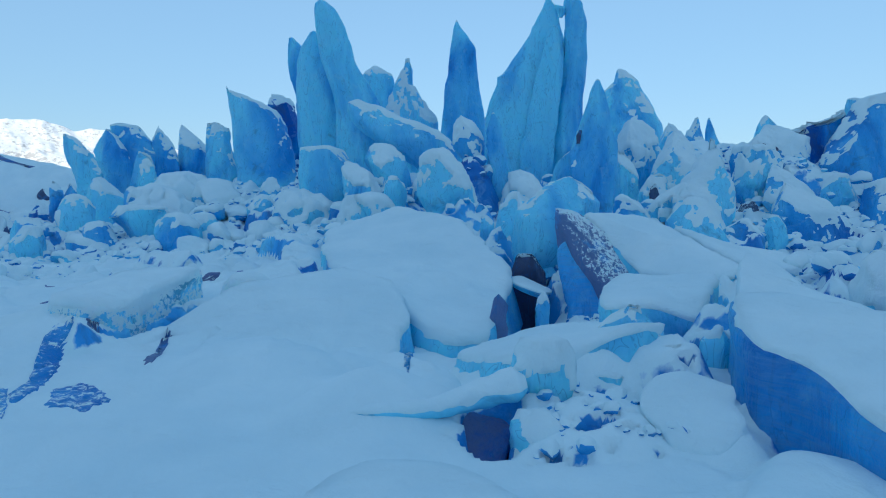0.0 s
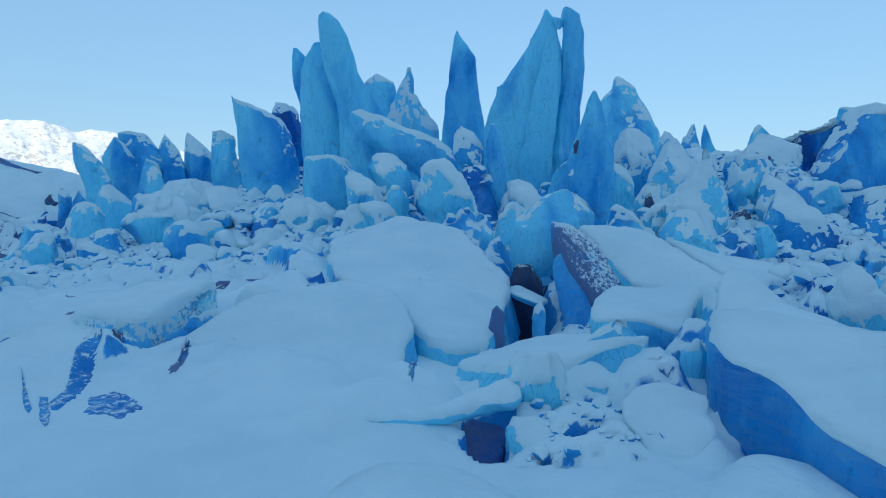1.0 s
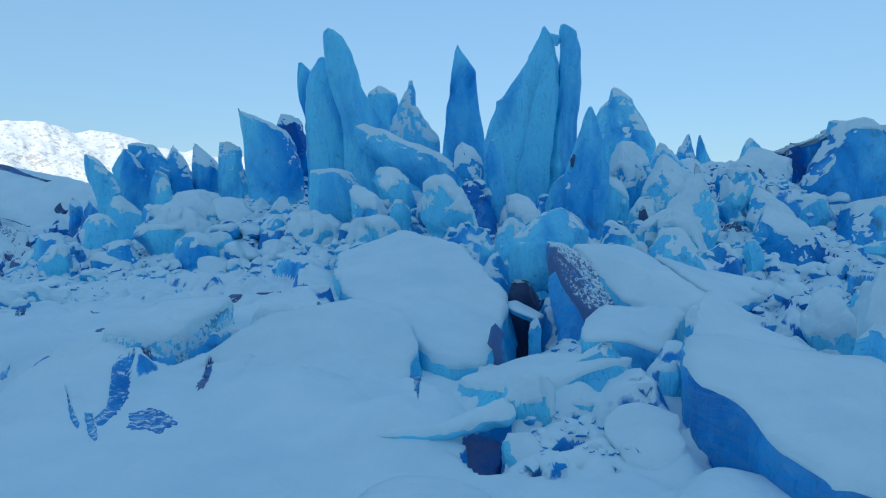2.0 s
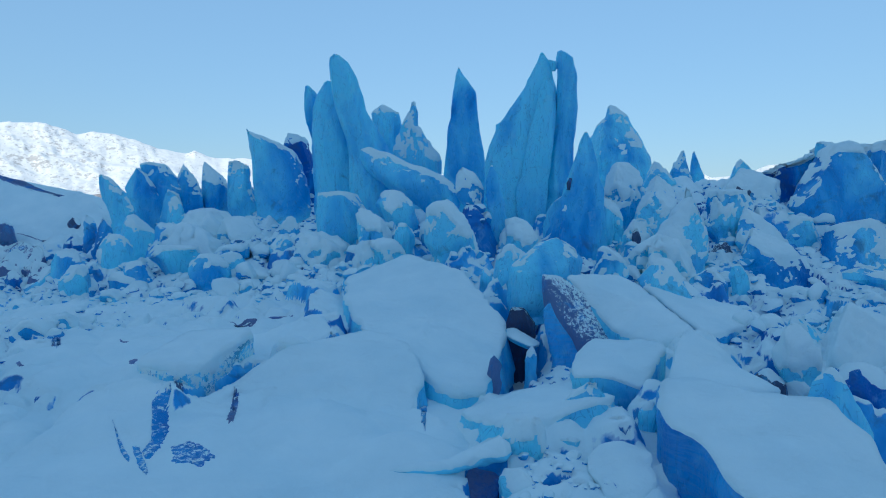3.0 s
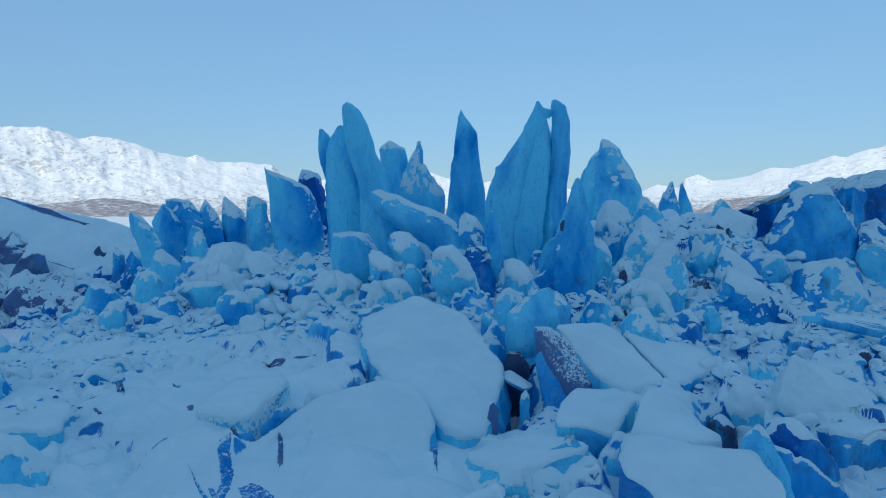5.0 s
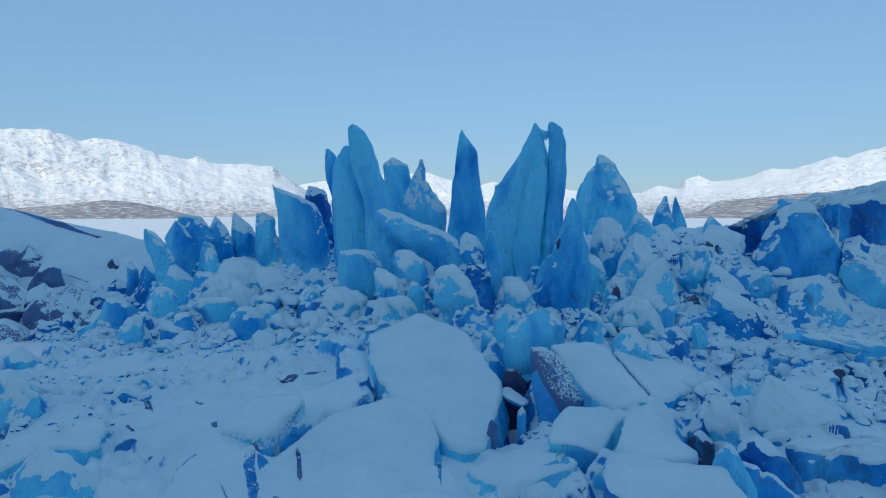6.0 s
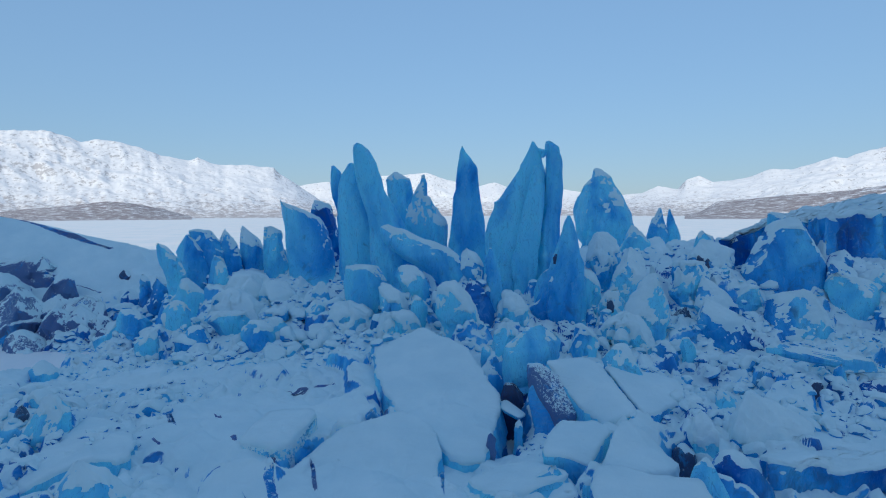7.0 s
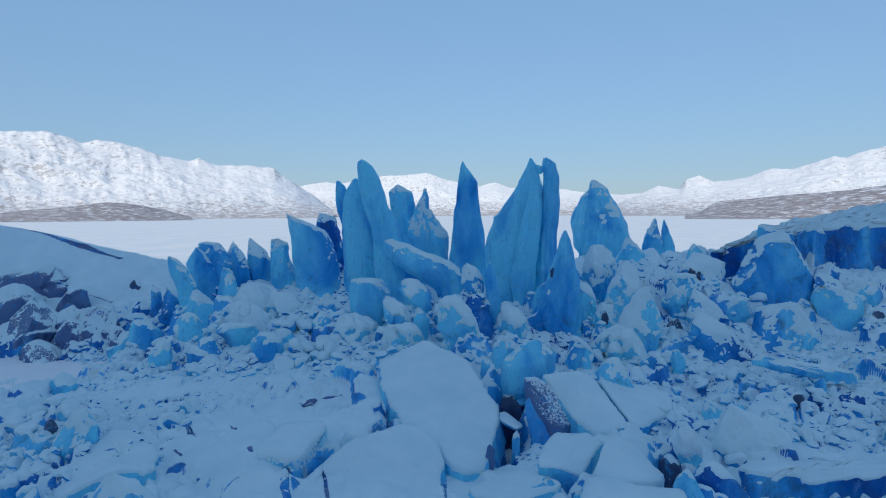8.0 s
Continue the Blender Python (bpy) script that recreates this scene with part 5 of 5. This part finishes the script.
ice_block("ice_block", "pale clear ice block beside a log", "", 11.9, [(0.05, 2.16, 0.39), (0.69, 2.09, 0.66), (1.09, 2.07, 0.71), (1.27, 2.07, 0.54)], seed=201, mat=PALE, snow=0.15, least=0.2, deep=0.5, crag=0.3, wave=0.2, cuts=5)
ice_block("ice_block", "small knob of pale ice in lumpy snow", "", 10.9, [(-0.38, 2.54, 0.17), (-0.0, 2.49, 0.18), (0.22, 2.46, 0.09)], seed=205, mat=PALE, snow=0.06, crag=0.2, cuts=9)
ice_block("ice_block", "curled lip of snowy ice over a hollow", "", 10.8, [(-0.21, 1.78, 0.58), (0.1, 1.81, 0.61), (0.26, 1.65, 0.27)], seed=206, mat=PALE, snow=0.1, least=0.2, crag=0.2, cuts=9)
ice_block("rear_slab", "smooth blue ice slab behind a joint", "", 57.4, [(5.2, -10.2, 3.0), (8.24, -10.61, 2.51), (11.29, -10.73, 2.53), (14.32, -11.37, 2.28), (17.33, -12.07, 1.49), (18.83, -12.23, 0.94), (20.03, -11.92, 0.39)], deep=0.5, seed=33, snow=0.0, parent=spire_left, soft=16, count=5, wave=0.1, crag=0.15, flute=0.3)
ice_block("fin", "jagged blue ice fin with a notched edge", "", 58.8, [(8.21, -12.76, 0.94), (11.32, -12.88, 0.78), (14.42, -13.25, 0.68), (15.96, -13.6, 0.81), (17.49, -13.83, 0.87), (19.21, -13.99, 0.62), (19.88, -14.29, 0.25)], deep=0.7, seed=4, snow=0.0, parent=spire_left, soft=16, count=5, wave=0.1, crag=0.15, flute=0.3)
ice_block("bridge", "thin ice bridge at the tip", "towering blue ice spires", 54.0, [(20.45, 10.19, 0.17), (20.79, 10.35, 0.46), (21.12, 10.32, 0.6), (21.41, 9.72, 0.11)], deep=0.5, seed=12, snow=0.0, foot=0.1, parent=spire_right, crag=0.03, soft=16, count=5, wave=0.08, flute=0.3)
ice_block("blade", "fluted blue ice blade", "towering blue ice spires", 53.0, [(3.76, 7.95, 0.92), (8.34, 8.14, 1.37), (11.18, 8.38, 1.34), (14.01, 8.83, 1.19), (16.82, 9.34, 0.88), (19.33, 9.43, 0.42)], deep=0.5, seed=10, snow=0.0, wave=0.05, parent=spire_right, soft=16, count=5, crag=0.17, flute=0.3)
# no dent here: a dark lump paints the hollow's shade on the spire
ice_block("hollow", "dark lump for a shaded hollow", "", 47.7, [(8.99, 10.49, 0.13), (9.51, 10.54, 0.23), (9.93, 10.64, 0.13)], seed=181, mat=SILT_AND_SHADE, snow=0.0, parent=spire_cone, foot=0.1, crag=0.3, soft=16, count=5, wave=0.08, flute=0.3)

# ---- plates and slabs of the foreground ----
ice_slab("ice_plate", "broad snow-covered ice plate sloping to the front", "broad snow-covered ice plates", [(-6.2, 31, 1.8), (-4.2, 25, 1.16), (-1.7, 21.0, 0.95), (-0.9, 19.7, 0.15), (0.4, 19.4, -0.08), (1.45, 19.8, -0.1), (1.95, 21.2, 0.3), (2.45, 24.6, 0.45), (3.1, 26.4, 1.15), (1.0, 33.5, 3.28), (-3, 38.8, 4.03), (-6.8, 36, 2.65)], 2.4, seed=61, wave=0.1, round_off=2)
ice_slab("ice_plate", "low snow-covered ice plate with an icy broken edge", "broad snow-covered ice plates", [(-6.5, 16.2, -0.46), (-1.4, 16.6, -0.36), (-1.05, 19, 0.52), (-1.6, 20.9, 1.3), (-3.5, 22.6, 1.68), (-6.9, 20.6, 1.3), (-8.9, 19.2, 0.12)], 1.8, seed=62, wave=0.12, round_off=2)
ice_slab("ice_plate", "tilted ice block with a rough frosted side", "broad snow-covered ice plates", [(-10.7, 18.3, 1.08), (-9.9, 18.9, 0.9), (-8.9, 22.0, 1.64), (-9.2, 23.2, 1.68), (-12.2, 23, 1.48), (-13, 19.6, 0.91)], 2.0, seed=63, mat=FROSTED, under=1.08, wave=0.12, least=0.3, round_off=1)
ice_slab("ice_plate", "snow sheet split by a long crack", "broad snow-covered ice plates", [(8.0, 24.7, 1.3), (8.9, 21.8, 1.2), (10.73, 22.29, 1.56), (11.30, 22.37, 1.56), (10.86, 25.36, 2.28), (10.44, 28.36, 3.00), (9.6, 29.2, 3.5), (6.2, 27.3, 3.7)], 2.2, seed=64, wave=0.05, under=1.0, round_off=1)
ice_slab("ice_plate", "thick snow-covered ice slab with a striped blue side", "broad snow-covered ice plates", [(6.33, 13.22, 2.1), (5.69, 11.6, 1.64), (5.72, 10.9, 1.4), (6.22, 10.7, 1.3), (6.42, 10.25, 1.13), (6.45, 9.65, 0.93), (6.55, 8.9, 0.7), (6.9, 7.9, 0.5), (7.8, 7.0, 0.4), (9.8, 7.4, 0.4), (10.88, 9.65, 0.5), (11.21, 10.48, 0.73), (11.55, 11.4, 1.0), (11.35, 12.1, 1.27), (11.4, 13.0, 1.56), (10.2, 13.1, 1.62), (8.8, 12.9, 1.75), (7.67, 13.4, 2.04)], 2.0, seed=65, under=1.0, wave=0.05, mat=STRIPED, least=0.5, snow=0.12, round_off=1)
ice_slab("ice_plate", "smooth hump of snow-covered ice behind a slab", "broad snow-covered ice plates", [(7.0, 14.3, 1.8), (7.9, 16.2, 2.35), (8.94, 18.06, 2.8), (9.6, 18.0, 2.5), (10.6, 18.0, 1.75), (11.6, 17.9, 0.7), (11.4, 16.0, 1.0), (10.6, 14.2, 1.4), (8.8, 13.6, 1.7)], 1.7, seed=66, under=1.06, snow=0, wave=0.1, mat=SNOW, round_off=1)
ice_slab("ice_plate", "smooth snow-covered block with a blue lower face", "broad snow-covered ice plates", [(4.4, 16.6, 1.2), (5.6, 16.0, 1.4), (6.7, 15.8, 0.98), (7.6, 17.0, 1.5), (8.6, 19.0, 1.7), (8.2, 20.7, 1.7), (6.1, 20.9, 1.65), (4.9, 18.8, 1.4)], 1.5, seed=67, under=0.97, mat=ICE, wave=0.12, snow=0.12, least=0.4, round_off=1)
ice_slab("ice_plate", "snowy wedge of ice in front of the hollow", "broad snow-covered ice plates", [(2.6, 13.0, 0.85), (4.2, 13.2, 1.35), (5.1, 13.7, 1.25), (5.4, 15.2, 0.95), (3.4, 17.8, 0.4), (0.4, 16.5, 0.0), (1.0, 14.0, 0.3)], 1.3, seed=68, under=1.35, snow=0.15, mat=PALE, least=0.3, wave=0.14, round_off=2)
ice_slab("ice_plate", "snow sheet beyond a long crack", "broad snow-covered ice plates", [(10.72, 28.40, 3.00), (11.14, 25.40, 2.28), (11.54, 22.40, 1.56), (12.61, 22.55, 1.56), (15.67, 26.0, 1.21), (16.44, 29.0, 1.71), (14.62, 30.5, 1.94)], 1.8, seed=71, wave=0.05, under=1.0, round_off=1)
ice_slab("ice_plate", "flat snow shelf above a dark blue ice face", "broad snow-covered ice plates", [(16.11, 15.5, 1.21), (19.77, 16.5, 0.32), (24.81, 17.0, 0.28), (26.4, 20.5, -0.25), (19.61, 19.0, 0.59), (16.16, 17.3, 0.96)], 1.3, seed=72, mat=DIRTY, wave=0.32, round_off=1, snow=0.12, under=1.0)
ice_slab("ice_plate", "diagonal snow-covered slab with a dark gap under it", "broad snow-covered ice plates", [(-24.34, 20.0, 0.54), (-22.65, 14.8, 0.1), (-20.51, 15.8, 1.01), (-19.61, 16.4, 1.13), (-18.52, 17.0, 0.58), (-18.88, 19.5, 0.72), (-21.41, 23.0, 0.86), (-23.93, 23.5, 1.0)], 1.6, seed=73)
ice_slab("ice_plate", "thin snow-covered ice disc lying in a hollow", "", [(3.07, 26.0, 0.69), (4.1, 25.0, 0.41), (4.7, 25.6, 0.4), (3.52, 27.5, 0.87), (2.83, 27.0, 0.83)], 0.22, seed=74, under=0.85, snow=0.08, wave=0.03)
ice_slab("ice_plate", "rounded snow plate overhanging a hollow", "", [(3.6, 10.9, 0.57), (3.95, 11.3, 0.82), (4.95, 11.35, 0.85), (5.35, 10.8, 0.5), (5.2, 10.2, 0.17), (4.6, 9.7, -0.08), (3.75, 10.05, 0.05)], 0.5, seed=78, under=0.97, mat=SNOW, snow=0, wave=0.16, round_off=2)
ice_slab("ice_plate", "smooth snow mound at the very front", "", [(-1.75, 5.4, 0.2), (0.9, 5.2, 0.25), (1.3, 6.9, 0.36), (0.3, 8.0, 0.42), (-1.0, 8.3, 0.42), (-1.75, 7.6, 0.4)], 1.0, seed=79, snow=0.1, wave=0.05, bulge=0.1, under=1.0, round_off=2)
ice_slab("ice_plate", "upturned wedge of silty ice with a rough dusted face", "", [(4.62, 25.6, 4.1), (5.8, 26.5, 3.87), (7.3, 26.3, 2.74), (8.7, 25.6, 1.2), (7.4, 24.4, 0.7), (6.3, 24.5, 0.9), (5.3, 25.0, 2.3)], 1.6, seed=48, under=0.95, snow=0.0, mat=CLIFF, wave=0.1, bulge=0.0, round_off=1)
ice_slab("ice_ledge", "long dark blue ice ledge along the rim under a snow sheet", "", [(32.16, 57.00, 10.90), (37.23, 58.00, 12.45), (42.43, 59.00, 13.22), (47.76, 60.00, 13.75), (58.04, 61.00, 14.14), (65.74, 70.00, 17.31), (59.47, 70.00, 16.41), (53.61, 69.00, 15.41), (47.13, 67.00, 14.56), (38.63, 62.00, 12.96)], 7.0, seed=36, under=1.2, wave=0.6, mat=DIRTY, least=0.42, snow=0.2, round_off=1)
ice_slab("ice_plate", "dark purple silty ice wall inside a hollow", "", [(0.50, 11.90, 0.01), (0.88, 11.95, -0.12), (1.36, 11.90, -0.26), (1.19, 11.30, -0.65), (1.00, 10.90, -0.93), (0.16, 10.80, -0.81), (0.02, 11.10, -0.56), (0.31, 11.60, -0.26)], 0.9, seed=204, under=1.0, wave=0.08, mat=BARE_SILT_AND_GAPS, bulge=0.0, snow=0.0, round_off=1)
ice_log("ice_log", "long tapered ice log under a skin of snow", (-1.8, 11.1, 0.1), (1.62, 11.5, 0.52), 0.1, 0.34, seed=75)

build_ground()

# ---- bare ice in the drifts, and flat crack strips coloured dark for gap shade ----
bare_patch("patch of dark blue ice scoured bare by wind", [(-8.09, 12.18), (-8.59, 13.17), (-8.4, 13.77), (-7.45, 13.17), (-6.88, 12.62), (-7.29, 12.01)], 1, BARE)
bare_patch("dark blue ice step along a crack", [(-10.3, 15.62), (-9.92, 16.15), (-9.06, 14.09), (-8.81, 12.61), (-9.06, 12.18), (-9.25, 12.43), (-9.25, 13.27)], 2, BARE)
bare_patch("narrow dark ice edge in the snow", [(-10.98, 14.3), (-10.49, 13.72), (-9.45, 12.43), (-9.32, 12.12), (-9.86, 12.71)], 3, BARE)
bare_patch("pale blue ice edge in the snow", [(-9.82, 13.21), (-9.63, 13.3), (-8.46, 11.49), (-8.27, 11.06), (-8.91, 11.84)], 4, BARE)
bare_patch("dark silty ice spot in the snow", [(-12.03, 20.31), (-11.45, 20.31), (-9.88, 17.26), (-9.61, 16.25), (-10.75, 18.18)], 5, BARE_SILT_AND_GAPS)
bare_patch("thin blue ice crack in a snow slope", [(-23.83, 31.77), (-23.07, 31.08), (-18.9, 24.33), (-17.31, 21.54), (-17.93, 22.14), (-20.15, 25.54)], 6, BARE)
bare_patch("small dark ice spot beside a crack", [(-16.33, 24.92), (-16.0, 25.05), (-15.41, 23.87), (-15.71, 23.87)], 7, BARE_SILT_AND_GAPS)
bare_patch("small dark ice hole at a crack", [(-13.87, 20.96), (-13.65, 21.35), (-13.14, 20.05), (-13.41, 20.05)], 8, BARE_SILT_AND_GAPS)
bare_patch("thin dark crack line across snow", [(-13.05, 31.19), (-11.45, 32.22), (-9.82, 33.13), (-9.7, 32.58), (-11.27, 31.53), (-12.66, 30.53)], 9, BARE_SILT_AND_GAPS)
bare_patch("thin dark crack line in a snow slope", [(-18.66, 20.77), (-18.5, 20.77), (-17.22, 19.35), (-17.12, 19.01)], 10, BARE_SILT_AND_GAPS)
bare_patch("blue ice edge along the broken plate", [(-1.28, 20.65), (-0.94, 21.18), (-0.89, 18.32), (-0.88, 15.14), (-1.06, 16.42)], 11, BARE)
bare_patch("long dark crevasse line on a snow hill", [(-72.0, 83.4), (-63.4, 81.2), (-58.0, 79.8), (-51.5, 77.4), (-58.0, 78.3), (-63.4, 79.4), (-72.0, 81.6)], 14, BARE_SILT_AND_GAPS)
bare_patch("dark crevasse line on a snow hill", [(-75.3, 85.0), (-70.2, 84.0), (-71.5, 83.5), (-75.0, 84.5)], 15, BARE_SILT_AND_GAPS)
bare_patch("dark crack beside the cliff", [(-52.9, 70.0), (-48.6, 69.0), (-49.2, 69.0), (-53.0, 70.0)], 16, BARE_SILT_AND_GAPS)
bare_patch("dark ice window under loose snow", [(-5.46, 27.54), (-4.87, 26.85), (-4.64, 23.76), (-5.26, 24.93)], 17, BARE_SILT_AND_GAPS)
# flat patch: the shadow between the plates is in its colour
bare_patch("flat dark patch for the gap shadow between snow plates", [(-7.64, 15.24), (-8.52, 18.71), (-8.19, 18.26), (-7.37, 15.24), (-7.4, 14.92)], 18, BARE_SILT_AND_GAPS)

# ---- rubble between the blocks ----
scatter(make_chunks(), [
    (-22, 46, 13, 6, 65, 0.6, 3.0), (-8, 45, 9, 5, 40, 0.6, 2.8), (20, 42, 8, 7, 45, 0.5, 2.4), (26, 30, 9, 7, 45, 0.5, 2.2),
    (36, 44, 8, 9, 30, 0.6, 2.6), (4, 44, 8, 5, 22, 0.5, 2.0), (-40, 52, 10, 8, 22, 0.6, 2.4), (-27, 23, 7, 9, 45, 0.5, 2.2), (24, 23, 9, 7, 45, 0.5, 2.2)], 5)
crumbs("ice_rubble", "fine broken ice rubble sprinkled with snow between the blocks", [
    (-22, 46, 14, 8, 900, 0.2, 1.3), (0, 45, 14, 8, 800, 0.2, 1.2), (22, 36, 12, 14, 1300, 0.15, 1.3), (-44, 60, 8, 5, 350, 0.3, 1.8), (38, 46, 10, 12, 500, 0.2, 1.0),
    (-42, 54, 12, 10, 450, 0.2, 1.0), (-26, 25, 7, 9, 500, 0.1, 0.9), (14, 56, 16, 6, 500, 0.2, 1.2), (-24, 58, 12, 5, 350, 0.2, 1.0), (6, 33, 6, 6, 160, 0.1, 0.5), (2.9, 11.0, 1.4, 1.2, 50, 0.1, 0.5), (5.2, 22.5, 1.6, 2.0, 60, 0.1, 0.5)], 9, CRUMB)
